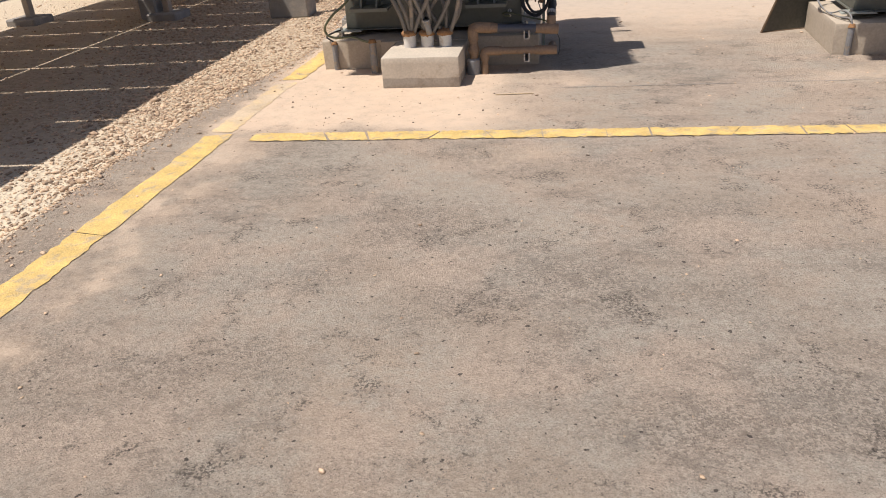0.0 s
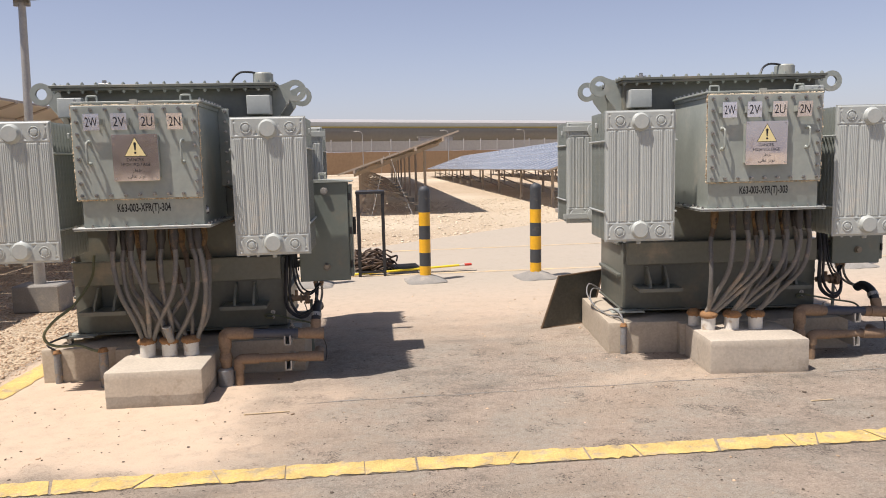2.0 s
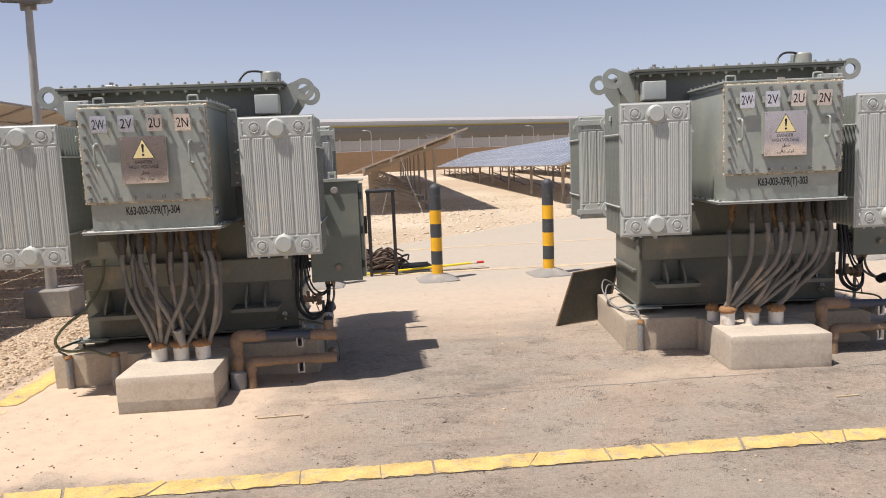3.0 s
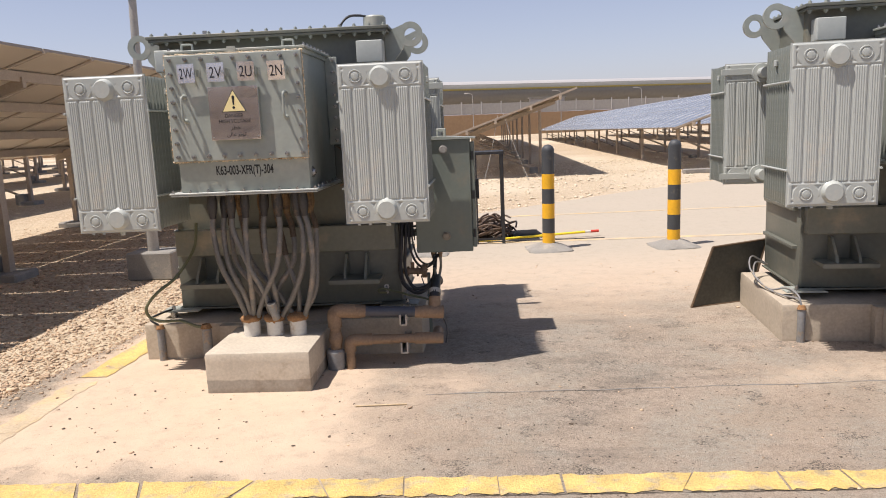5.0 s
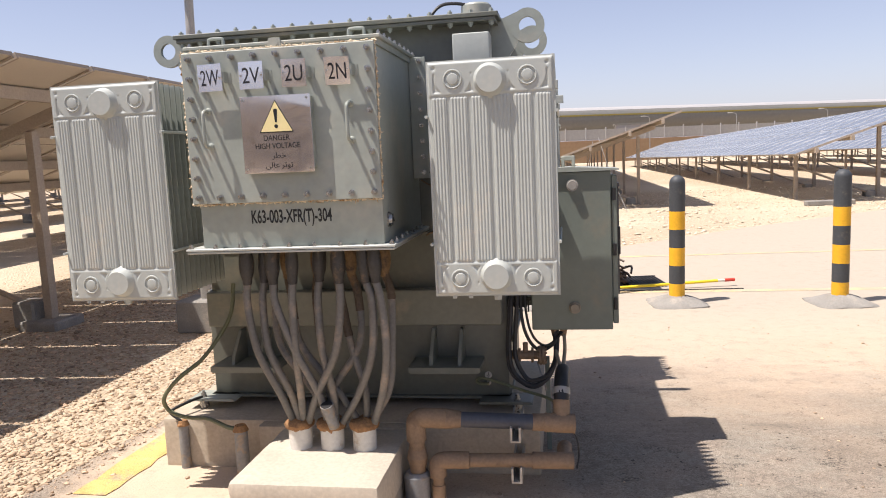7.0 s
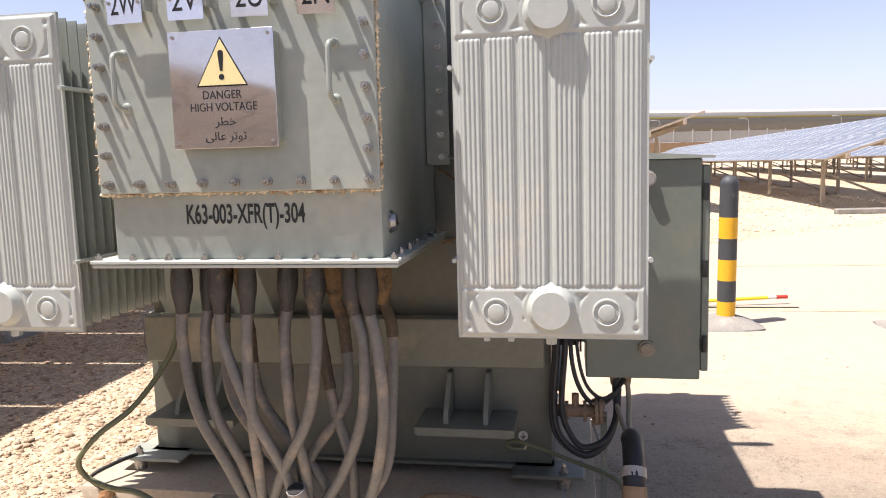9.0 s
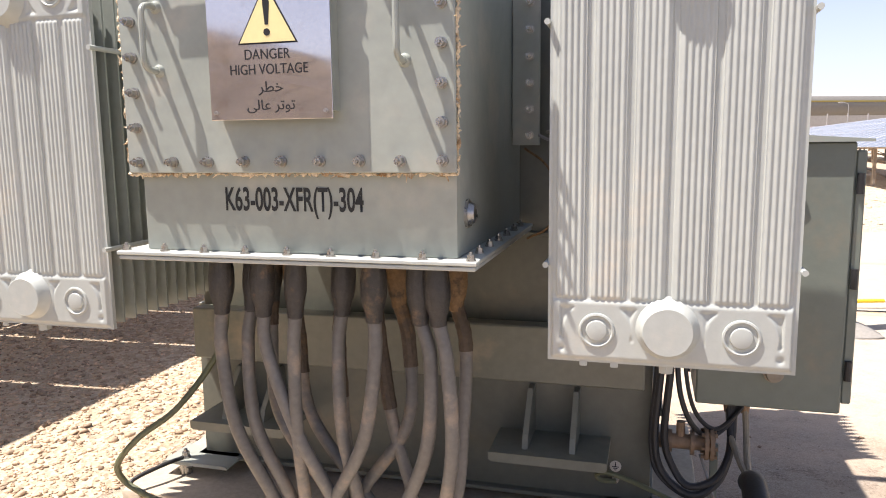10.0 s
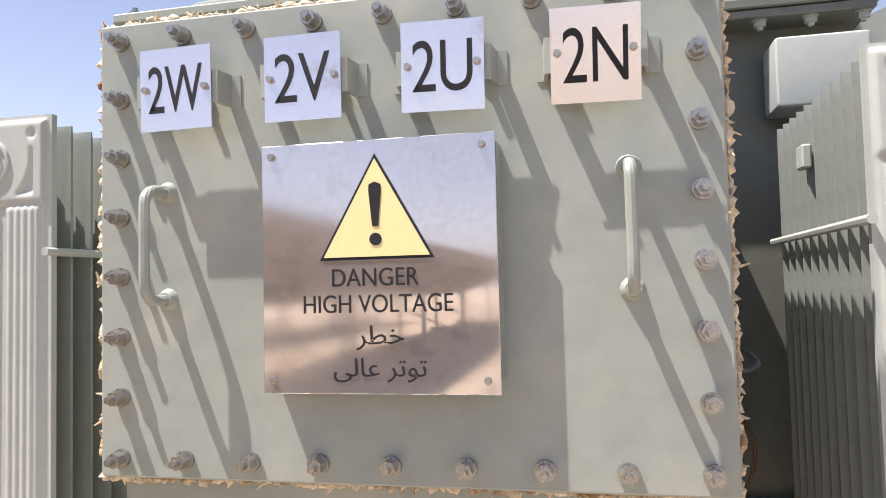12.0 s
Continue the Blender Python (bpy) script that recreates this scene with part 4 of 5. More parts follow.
def control_cabinet(at):
    """The marshalling cabinet on the tank's side, with its leads."""
    c = thing("control_cabinet", "grey-green steel control cabinet bracketed to the transformer", "cabinet", at, "control cabinets")
    part("body", slab(0.985, 1.398, 0.815, 1.10, 0.685, 1.50, bevel=0.005), M_CAB, c)
    part("roof", prism(bmesh.new(), [(0.965, 1.50), (1.438, 1.50), (1.438, 1.508), (1.20, 1.524), (0.965, 1.520)], 0.795, 1.13), M_PAINT, c)
    door = part("door", slab(1.400, 1.428, 0.825, 1.09, 0.715, 1.475, bevel=0.004), M_CAB, c)
    for z in (0.82, 1.10, 1.38):
        part("hinge", cyl(bmesh.new(), (1.413, 0.818, z - 0.03), (1.413, 0.818, z + 0.03), 0.010, seg=10), M_RUBBER, door)
    part("door_handle", slab(1.428, 1.453, 0.98, 1.01, 1.05, 1.20, bevel=0.004), M_RUBBER, door)
    for z, m in ((1.432, M_ALU), (0.803, M_CONDUIT)):
        part("round_lock", cyl(cyl(bmesh.new(), (1.207, 0.815, z), (1.207, 0.800, z), 0.030, seg=22), (1.207, 0.80, z), (1.207, 0.785, z), 0.025, 0.022, 22), m, c)
    part("bracket", box(slab(0.80, 1.02, 0.90, 0.95, 1.30, 1.35, bevel=0.003), 0.80, 1.02, 0.90, 0.95, 0.80, 0.85, bevel=0.003), M_CAB, c)
    part("lifting_eye", box(box(slab(1.155, 1.172, 0.92, 0.94, 1.515, 1.575, bevel=0.003), 1.208, 1.225, 0.92, 0.94, 1.515, 1.575, bevel=0.003), 1.155, 1.225, 0.921, 0.939, 1.556, 1.580, bevel=0.003), M_PAINT, c)
    for dx, r in ((0.0, 0.013), (0.030, 0.012), (-0.012, 0.007)):
        part("lead", tube(bmesh.new(), [(0.885 + dx, 0.86, 0.99), (0.878 + dx, 0.80, 0.80), (0.864 + dx, 0.78, 0.58), (0.890 + dx * 1.2, 0.77, 0.465 + dx * 0.4), (0.975, 0.755, 0.405 + dx * 0.9),
             (1.055, 0.80, 0.43 + dx * 0.6), (1.098, 0.86, 0.51), (1.102 + dx * 0.3, 0.91, 0.60), (1.098 + dx * 0.4, 0.93, 0.67)], r, 9, 9), M_RUBBER, c, "black looped lead")
    part("lead", tube(bmesh.new(), [(0.925, 0.86, 0.98), (0.932, 0.81, 0.76), (0.965, 0.80, 0.64), (1.02, 0.83, 0.575), (1.08, 0.88, 0.585), (1.14, 0.93, 0.66)], 0.009, 8, 8), M_RUBBER, c, "black looped lead")
    part("lead", tube(bmesh.new(), [(0.945, 0.86, 0.98), (0.955, 0.82, 0.78), (0.985, 0.81, 0.66), (1.04, 0.83, 0.60), (1.09, 0.88, 0.605), (1.15, 0.93, 0.66)], 0.007, 8, 8), M_RUBBER, c, "black looped lead")
    part("drain_lead", tube(bmesh.new(), [(1.005, 0.82, 0.515), (1.025, 0.80, 0.46), (1.045, 0.78, 0.40), (1.05, 0.78, 0.37)], 0.005, 6, 6), M_GREYPIPE, c)
    for x in (1.096, 1.146):
        part("gland", cyl(cyl(bmesh.new(), (x, 0.93, 0.685), (x, 0.93, 0.655), 0.021, seg=6), (x, 0.93, 0.655), (x, 0.93, 0.625), 0.017, 0.013, 12), M_BROWNPIPE, c)
        part("conduit", tube(bmesh.new(), [(x, 0.93, 0.65), (x + 0.004, 0.90, 0.57), (x * 0.5 + 0.57, 0.80, 0.52), (1.138, 0.66, 0.505)], 0.010, 8, 8), M_CONDUIT, c, "tan flexible conduit")
    part("conduit_tie", cyl(bmesh.new(), (1.132, 0.70, 0.500), (1.136, 0.665, 0.515), 0.024, seg=12), M_PVC, c, "white tape tie")
    bm = slab(0.888, 0.960, 0.845, 0.90, 0.80, 0.94, bevel=0.004)
    box(bm, 0.955, 1.00, 0.85, 0.87, 0.835, 0.850); box(bm, 0.955, 1.00, 0.85, 0.87, 0.870, 0.885); box(bm, 0.962, 0.970, 0.85, 0.865, 0.775, 0.84)
    part("terminal_block", bm, M_RUBBER, c, "black terminal block with steel tabs")
    part("prop", slab(1.043, 1.068, 0.90, 0.912, 0.0, 0.52, bevel=0.002), M_CAB, c)
    bm = cyl(bmesh.new(), (0.86, 0.83, 0.548), (1.05, 0.83, 0.548), 0.024, seg=14)
    for x, w, r in ((0.905, 0.014, 0.036), (0.975, 0.012, 0.040), (1.018, 0.012, 0.052), (1.034, 0.012, 0.052)):
        cyl(bm, (x, 0.83, 0.548), (x + w, 0.83, 0.548), r, seg=18)
    for k in range(6):
        a = math.tau * k / 6
        cyl(bm, (1.008, 0.83 + 0.041 * math.cos(a), 0.548 + 0.041 * math.sin(a)), (1.056, 0.83 + 0.041 * math.cos(a), 0.548 + 0.041 * math.sin(a)), 0.007, seg=6)
    cyl(bm, (0.945, 0.83, 0.548), (0.945, 0.83, 0.615), 0.014, seg=10)
    part("drain_valve", bm, M_BROWNPIPE, c)
    return c


def cable(at, xs, ys, r=0.0165, sleeve=0, wrap=0.0, group="power cables of a transformer"):
    """One insulated power cable hanging from the gland plate into its duct; xs and ys from top to foot."""
    zs = (1.20, 0.98, 0.76, 0.55, 0.375)
    pts = [Vector(p) for p in zip(xs, ys, zs)]
    a = pts[0]
    pts.insert(1, a.lerp(pts[1], 0.5) + Vector(((a.x - pts[1].x) * 0.3, 0, 0)))
    ob = solo("power_cable", tube(bmesh.new(), pts, r, 12, 9), M_CABLE, "thick dusty grey power cable below the cable box", "cable", at, group, smooth=60)
    bm, bulge, rings = bmesh.new(), 1.0 + 0.08 * math.sin(a.x * 41), []
    lean = (pts[1] - a) / (a.z - pts[1].z)
    for z, k in ((0.028, 1.42), (-0.005, 1.68), (-0.030, 1.80), (-0.062, 1.76), (-0.088, 1.48), (-0.108, 1.24), (-0.128, 1.17), (-0.131, 1.02)):
        w = r * k * (bulge if k > 1.3 else 1)
        cx, cy = a.x + lean.x * max(0, -z), a.y + lean.y * max(0, -z)
        rings.append([bm.verts.new((cx + w * math.cos(b), cy + w * math.sin(b), a.z + z)) for b in np.linspace(0, math.tau, 17)[:-1]])
    for lo, hi in zip(rings, rings[1:]):
        for i in range(16):
            bm.faces.new((lo[i], lo[(i + 1) % 16], hi[(i + 1) % 16], hi[i]))
    part("sleeve", bm, M_RUSTPHASE if sleeve else M_SLEEVE, ob, "brown stained sleeve" if sleeve else "black heat-shrink sleeve")
    if wrap:
        run = [p for p in curve_points(pts, 12) if p.z > 1.20 - wrap]
        part("tape_wrap", tube(bmesh.new(), run, r * 1.12, 10, 1, wobble=0.06), M_TAPE, ob, "brown stained tape wrap")
    return ob


def duct(at, x, y, z0, z1, r=0.056):
    d = thing("duct_pipe", "white plastic cable duct stub plugged with brown foam", "pipe", at, "cable ducts in the concrete blocks")
    part("pipe", cyl(bmesh.new(), (x, y, z0), (x, y, z1), r, seg=26), M_PVC, d)
    rnd = random.Random(int(x * 1000) + 7)
    bm = bmesh.new()
    bmesh.ops.create_uvsphere(bm, u_segments=22, v_segments=8, radius=1.0, matrix=Matrix.LocRotScale((x, y, z1), None, (r * 1.28, r * 1.28, 0.036)))
    for v in bm.verts:
        v.co += Vector((rnd.gauss(0, 0.0022), rnd.gauss(0, 0.0022), rnd.gauss(0, 0.0035)))
    part("foam_plug", bm, M_FOAM, d, "rough brown foam", smooth=60)
    return d


def rough_block(dims, bevel):
    """Cast concrete with slightly wavering faces and worn arrises."""
    bm = slab(*dims, bevel=bevel, seg=2)
    rnd = random.Random(3)
    bmesh.ops.subdivide_edges(bm, edges=[e for e in bm.edges if e.calc_length() > 0.2], cuts=5, use_grid_fill=True)
    for v in bm.verts:
        v.co += Vector((rnd.gauss(0, 0.0012), rnd.gauss(0, 0.0012), rnd.gauss(0, 0.0012) if v.co.z > 0.02 else 0))
    return bm


def plinth(name, at, dims, bevel, material, label, group):
    return solo(name, rough_block(dims, bevel), material, label, "concrete block", at, group, smooth=30)


def pipe_run(at):
    """Coated cable pipes that rise from the ground and turn along the plinth."""
    p = thing("cable_pipes", "tan-coated and slate cable pipes elbowed along the plinth", "pipe", at, "cable pipes beside the transformers")
    part("riser", cyl(bmesh.new(), (0.456, 0.28, 0.12), (0.456, 0.28, 0.38), 0.038, seg=20), M_BROWNPIPE, p)
    part("collar", cyl(cyl(bmesh.new(), (0.450, 0.28, 0.0), (0.450, 0.28, 0.12), 0.060, 0.063, seg=22), (0.450, 0.28, 0.12), (0.450, 0.28, 0.138), 0.063, 0.050, seg=22), M_GREYPIPE, p, "grey plastic socket")
    part("collar", cyl(cyl(bmesh.new(), (0.456, 0.28, 0.165), (0.456, 0.28, 0.21), 0.040, 0.050, seg=20), (0.456, 0.28, 0.21), (0.456, 0.28, 0.25), 0.050, 0.040, seg=20), M_BROWNPIPE, p)
    bm = tube(bmesh.new(), [(0.456, 0.28, 0.29), (0.456, 0.28, 0.37), (0.470, 0.281, 0.393), (0.50, 0.283, 0.398), (0.60, 0.292, 0.392)], 0.047, 20, 6)
    part("elbow", cyl(bm, (0.60, 0.292, 0.392), (0.667, 0.30, 0.386), 0.047, 0.039, 20), M_BROWNPIPE, p)
    part("slate_pipe", cyl(bmesh.new(), (0.660, 0.30, 0.386), (1.01, 0.335, 0.366), 0.036, seg=20), M_BLUEPIPE, p, "slate-grey pipe length")
    bm = cyl(bmesh.new(), (0.995, 0.335, 0.366), (1.05, 0.343, 0.362), 0.040, seg=20)
    cyl(bm, (1.05, 0.343, 0.362), (1.180, 0.36, 0.352), 0.044, seg=20)
    part("elbow", cyl(bm, (1.128, 0.36, 0.355), (1.130, 0.40, 0.45), 0.040, seg=18), M_BROWNPIPE, p)
    part("end_disc", cyl(bmesh.new(), (1.180, 0.36, 0.352), (1.187, 0.361, 0.3515), 0.046, seg=20), M_BROWNPIPE, p)
    part("lower_riser", cyl(cyl(bmesh.new(), (0.553, 0.27, 0.0), (0.553, 0.27, 0.08), 0.032, seg=16), (0.553, 0.27, 0.08), (0.553, 0.27, 0.19), 0.028, seg=16), M_BROWNPIPE, p)
    bm = tube(bmesh.new(), [(0.553, 0.27, 0.12), (0.553, 0.27, 0.175), (0.565, 0.271, 0.192), (0.60, 0.275, 0.197), (0.70, 0.287, 0.194)], 0.040, 18, 6)
    part("lower_pipe", cyl(bm, (0.70, 0.287, 0.194), (1.02, 0.335, 0.180), 0.032, seg=18), M_BROWNPIPE, p)
    part("lower_elbow", cyl(cyl(bmesh.new(), (0.99, 0.333, 0.181), (1.178, 0.36, 0.171), 0.039, seg=18), (1.135, 0.36, 0.175), (1.14, 0.48, 0.19), 0.036, seg=16), M_BROWNPIPE, p)
    part("thin_lead", tube(bmesh.new(), [(1.182, 0.37, 0.31), (1.20, 0.38, 0.26), (1.205, 0.38, 0.19), (1.195, 0.37, 0.13)], 0.004, 6, 6), M_RUBBER, p)
    part("flexible_hose", tube(bmesh.new(), [(1.130, 0.40, 0.43), (1.131, 0.43, 0.48), (1.134, 0.50, 0.52), (1.138, 0.60, 0.53), (1.14, 0.68, 0.50)], 0.036, 14, 10), M_RUBBER, p, "black ribbed hose")
    part("hose_clamp", cyl(bmesh.new(), (1.130, 0.425, 0.465), (1.131, 0.445, 0.490), 0.042, seg=18), M_ALU, p)
    for z in (0.34, 0.145):
        bm = bmesh.new()
        for a in ((0.895, 0.905, z - 0.045, z + 0.02), (0.935, 0.945, z - 0.045, z + 0.02), (0.895, 0.945, z - 0.052, z - 0.044)):
            box(bm, a[0], a[1], 0.27, 0.56, a[2], a[3])
        part("strut_bracket", bm, M_ALU, p)
    return p


def earth_rods(at, looped=True):
    for x, y, r, z1 in ((-0.885, 0.56, 0.027, 0.245), (-0.48, 0.40, 0.034, 0.285))[:2 if looped else 1]:
        s = thing("conduit_stub", "grey conduit stub beside the concrete plinth", "pipe", at, "conduit stubs")
        part("pipe", cyl(bmesh.new(), (x, y, 0.0), (x, y, z1), r, seg=16), M_GREYPIPE, s)
        part("foam_plug", cyl(bmesh.new(), (x, y, z1 - 0.01), (x, y, z1 + 0.018), r * 1.2, r * 0.8, 12), M_FOAM, s)
    if looped:
        solo("earth_wire", tube(bmesh.new(), [(-0.60, 0.70, 0.98), (-0.62, 0.66, 0.80), (-0.72, 0.55, 0.62), (-0.84, 0.48, 0.52), (-0.925, 0.47, 0.42), (-0.93, 0.50, 0.345), (-0.87, 0.50, 0.312), (-0.78, 0.46, 0.315), (-0.66, 0.42, 0.325), (-0.55, 0.40, 0.29), (-0.48, 0.40, 0.28)], 0.011, 8, 8),
             M_GREENWIRE, "green earth wire looping from the tank to a stub", "wire", at, "earth wires", smooth=60)
        solo("earth_wire", tube(bmesh.new(), [(-0.86, 0.76, 0.33), (-0.90, 0.66, 0.33), (-0.95, 0.56, 0.31), (-0.90, 0.55, 0.27), (-0.885, 0.56, 0.25)], 0.008, 8, 8),
             M_RUBBER, "black earth wire bent into a conduit stub", "wire", at, "earth wires", smooth=60)
    else:
        for dz, dx in ((0.0, 0.0), (0.05, -0.03)):
            solo("earth_wire", tube(bmesh.new(), [(-0.84, 1.55, 0.36), (-0.96 + dx, 1.45, 0.40 + dz), (-1.02 + dx, 1.25, 0.33 + dz), (-0.99, 1.0, 0.285), (-0.95 - dx, 0.78, 0.285 + dz), (-0.90, 0.60, 0.30 + dz / 2), (-0.885, 0.56, 0.25)], 0.0065, 8, 8),
                 M_GREYPIPE, "pale wire looped along the plinth edge into a stub", "wire", at, "earth wires", smooth=60)


# ---- the yard: two transformers ----
WEST = pose(0, 0, 0)
EAST = pose(4.497, -0.03, 0, 0, 0, -5.0)
transformer(WEST, "K63-003-XFR(T)-304", "grey-green oil transformer numbered 304 on a concrete plinth", 1, (0, 0, 0))
transformer(EAST, "K63-003-XFR(T)-303", "grey-green oil transformer numbered 303 on a concrete plinth", 2, (0.012, -0.02, 0))
for at in (WEST, EAST):
    control_cabinet(at)
    pipe_run(at)
    earth_rods(at, at is WEST)
    base = thing("plinth", "long tan concrete plinth under the transformer", "concrete plinth", at, "transformer plinths")
    part("slab", rough_block((-1.01, 1.02, 0.575, 1.72, -0.02, 0.265), 0.014), M_PAD, base)
    part("entry_upstand", rough_block((-0.43, 0.42, 0.498, 0.578, -0.02, 0.262), 0.012), M_PAD, base)
plinth("cable_block", WEST, (-0.289, 0.377, -0.160, 0.50, -0.02, 0.258), 0.022, M_BLOCK, "cast concrete block with a darker grey foot", "cable entry blocks")
plinth("cable_block", EAST, (-0.390, 0.365, -0.080, 0.50, -0.02, 0.258), 0.022, M_BLOCKPLAIN, "wide cast concrete block in front of the plinth", "cable entry blocks")
for x in (-0.104, 0.054, 0.212):
    duct(WEST, x, 0.255, 0.25, 0.375)
for x in (-0.27, -0.08, 0.11):
    duct(EAST, x, 0.30, 0.25, 0.375)
duct(EAST, -0.33, 0.46, 0.25, 0.36, 0.045)

# cables: top x, top y, duct, bow, sleeve
FRONT, REAR = (0.13, 0.12, 0.12, 0.17, 0.245), (0.31, 0.28, 0.25, 0.235, 0.265)
for xs in ((-0.253, -0.259, -0.227, -0.157, -0.126), (-0.191, -0.206, -0.186, -0.112, -0.09), (-0.133, -0.124, -0.047, 0.030, 0.042),
           (-0.038, -0.047, -0.046, -0.056, -0.081), (0.070, 0.058, 0.069, 0.095, 0.080), (0.175, 0.177, 0.141, 0.026, -0.060),
           (0.289, 0.322, 0.310, 0.222, 0.105), (0.336, 0.364, 0.375, 0.332, 0.262)):
    low = xs[1] - xs[0] < -0.012
    cable(WEST, xs, [y + (0.06 if low else 0.0) * (1 - k / 4) for k, y in enumerate(FRONT)], 0.0178)
for xs, brown, wrap in (((0.111, 0.131, 0.174, 0.233, 0.225), 1, 0.42), ((-0.198, -0.196, -0.170, -0.022, 0.040), 0, 0.20), ((0.174, 0.214, 0.216, 0.083, 0.050), 1, 0.30),
                        ((0.336, 0.372, 0.370, 0.348, 0.245), 1, 0.24), ((-0.133, -0.110, -0.068, 0.095, 0.190), 1, 0.34), ((0.020, 0.010, 0.030, 0.060, 0.060), 1, 0.40)):
    cable(WEST, xs, REAR, 0.0172, brown, wrap)
for x, y, f, bow, s in ((-0.20, 0.14, -0.30, 0.05, 0), (-0.10, 0.13, -0.26, 0.09, 0), (0.0, 0.13, -0.28, 0.13, 0), (0.10, 0.14, -0.24, 0.13, 0),
                        (0.20, 0.12, -0.10, 0.12, 0), (0.30, 0.13, -0.06, 0.15, 0), (0.38, 0.15, 0.09, 0.13, 0), (-0.28, 0.30, -0.27, -0.03, 1),
                        (0.05, 0.32, -0.09, 0.07, 1), (0.16, 0.30, -0.07, 0.09, 1), (0.26, 0.31, 0.12, 0.08, 1), (0.36, 0.33, 0.10, 0.13, 0)):
    x += 0.045
    mid = [x + (f - x) * k + bow * b for k, b in ((0.0, 0.0), (0.24, 0.75), (0.48, 1.0), (0.76, 0.60), (1.0, 0.0))]
    cable(EAST, mid, (y, y - 0.01, (y + 0.24) / 2 - 0.05, 0.24, 0.30), 0.0178, s, 0.2 * s)
# cut spare pipe between the cables
spare = thing("spare_sleeve", "short grey pipe sleeve standing between the cables", "pipe", WEST)
part("pipe", cyl(bmesh.new(), (0.085, 0.20, 0.38), (0.070, 0.155, 0.50), 0.026, 0.031, 16), M_GREYPIPE, spare)
# black disc on the closed end, drawn as the shade inside an open pipe
part("mouth_shade_disc", cyl(bmesh.new(), (0.0702, 0.1558, 0.497), (0.0696, 0.1540, 0.5025), 0.027, seg=16), M_RUBBER, spare)

# ---- posts, lamp, loose things ----
def bollard_meshes():
    r, bands, z = 0.078, [], 0.03
    heights = (0.185, 0.185, 0.185, 0.185, 0.185, 0.185, 0.17)
    out = []
    for i, h in enumerate(heights):
        bm = bmesh.new()
        if i < 6:
            cyl(bm, (0, 0, z), (0, 0, z + h), r, seg=28)
        else:
            cyl(bm, (0, 0, z), (0, 0, z + 0.10), r, seg=28)
            bmesh.ops.create_uvsphere(bm, u_segments=28, v_segments=14, radius=r, matrix=Matrix.Translation((0, 0, z + 0.10)))
        out.append(finish(bm, "band", M_BOLYEL if i % 2 == 0 and i < 6 else M_BOLBLACK, 40))
        z += h
    # hand-trowelled cement mound, square with soft corners
    bm, rnd, rings = bmesh.new(), random.Random(31), []
    for half, zz, power in ((0.280, -0.01, 6), (0.272, 0.014, 6), (0.205, 0.040, 4), (0.140, 0.066, 3), (0.085, 0.088, 2), (0.070, 0.090, 2)):
        ring = []
        for k in range(36):
            a = math.tau * k / 36
            q = half / (abs(math.cos(a)) ** power + abs(math.sin(a)) ** power) ** (1 / power)
            q += rnd.gauss(0, 0.006) if 0.08 < half else 0
            ring.append(bm.verts.new((q * math.cos(a), q * math.sin(a), zz + (rnd.gauss(0, 0.004) if zz > 0.02 else 0))))
        rings.append(ring)
    for lo, hi in zip(rings, rings[1:]):
        for k in range(36):
            bm.faces.new((lo[k], lo[(k + 1) % 36], hi[(k + 1) % 36], hi[k]))
    return out, finish(bm, "base", M_CEMENT, 50)


BANDS, BASE = bollard_meshes()
first = thing("bollard", "yellow and charcoal banded post on a cement foot", "bollard", pose(0.74, 4.72, 0), "row of bollards")
for me in BANDS:
    part("band", me, None, first)
part("base", BASE, None, first, "grey cement foot")
for x, y, tilt in ((2.28, 4.76, -0.5), (3.82, 4.70, 0.3), (5.36, 4.68, 0), (6.90, 4.65, 0.4), (8.44, 4.62, 0)):
    copy_thing(first, pose(x, y, 0, 0, tilt, 90 * round(x) + 6))

lamp = thing("flood_light", "grey flood light pole standing in a concrete footing", "lamp", pose(-2.42, 3.90, 0))
part("footing", slab(-0.27, 0.27, -0.20, 0.20, -0.03, 0.295, bevel=0.015), M_CEMENT, lamp)
part("leg", cyl(bmesh.new(), (-0.02, 0, 0.29), (-0.01, 0, 1.2), 0.065, 0.055, 18), M_ALU, lamp)
part("pole", cyl(bmesh.new(), (-0.01, 0, 1.2), (0.06, 0, 3.58), 0.052, 0.040, 18), M_ALU, lamp)
head = part("lamp_head", slab(-0.24, 0.24, -0.17, 0.17, -0.06, 0.06, bevel=0.02, m=pose(0.06, -0.05, 3.68, 14, 4, 0)), M_LAMP, lamp)
part("lamp_glass", slab(-0.21, 0.21, -0.14, 0.14, -0.066, -0.061, m=pose(0.06, -0.05, 3.68, 14, 4, 0)), M_GREYPIPE, lamp)
part("lamp_bracket", slab(-0.03, 0.15, -0.02, 0.02, 3.54, 3.66, bevel=0.004), M_ALU, lamp)

well = thing("concrete_ring", "low round cement cover beside the plinth", "cover", pose(-1.22, 2.75, 0))
part("rim", cyl(bmesh.new(), (0, 0, -0.02), (0, 0, 0.10), 0.20, 0.19, 28), M_CEMENT, well)
part("disc", cyl(bmesh.new(), (0, 0, 0.10), (0, 0, 0.125), 0.165, seg=28), M_CEMENT, well)

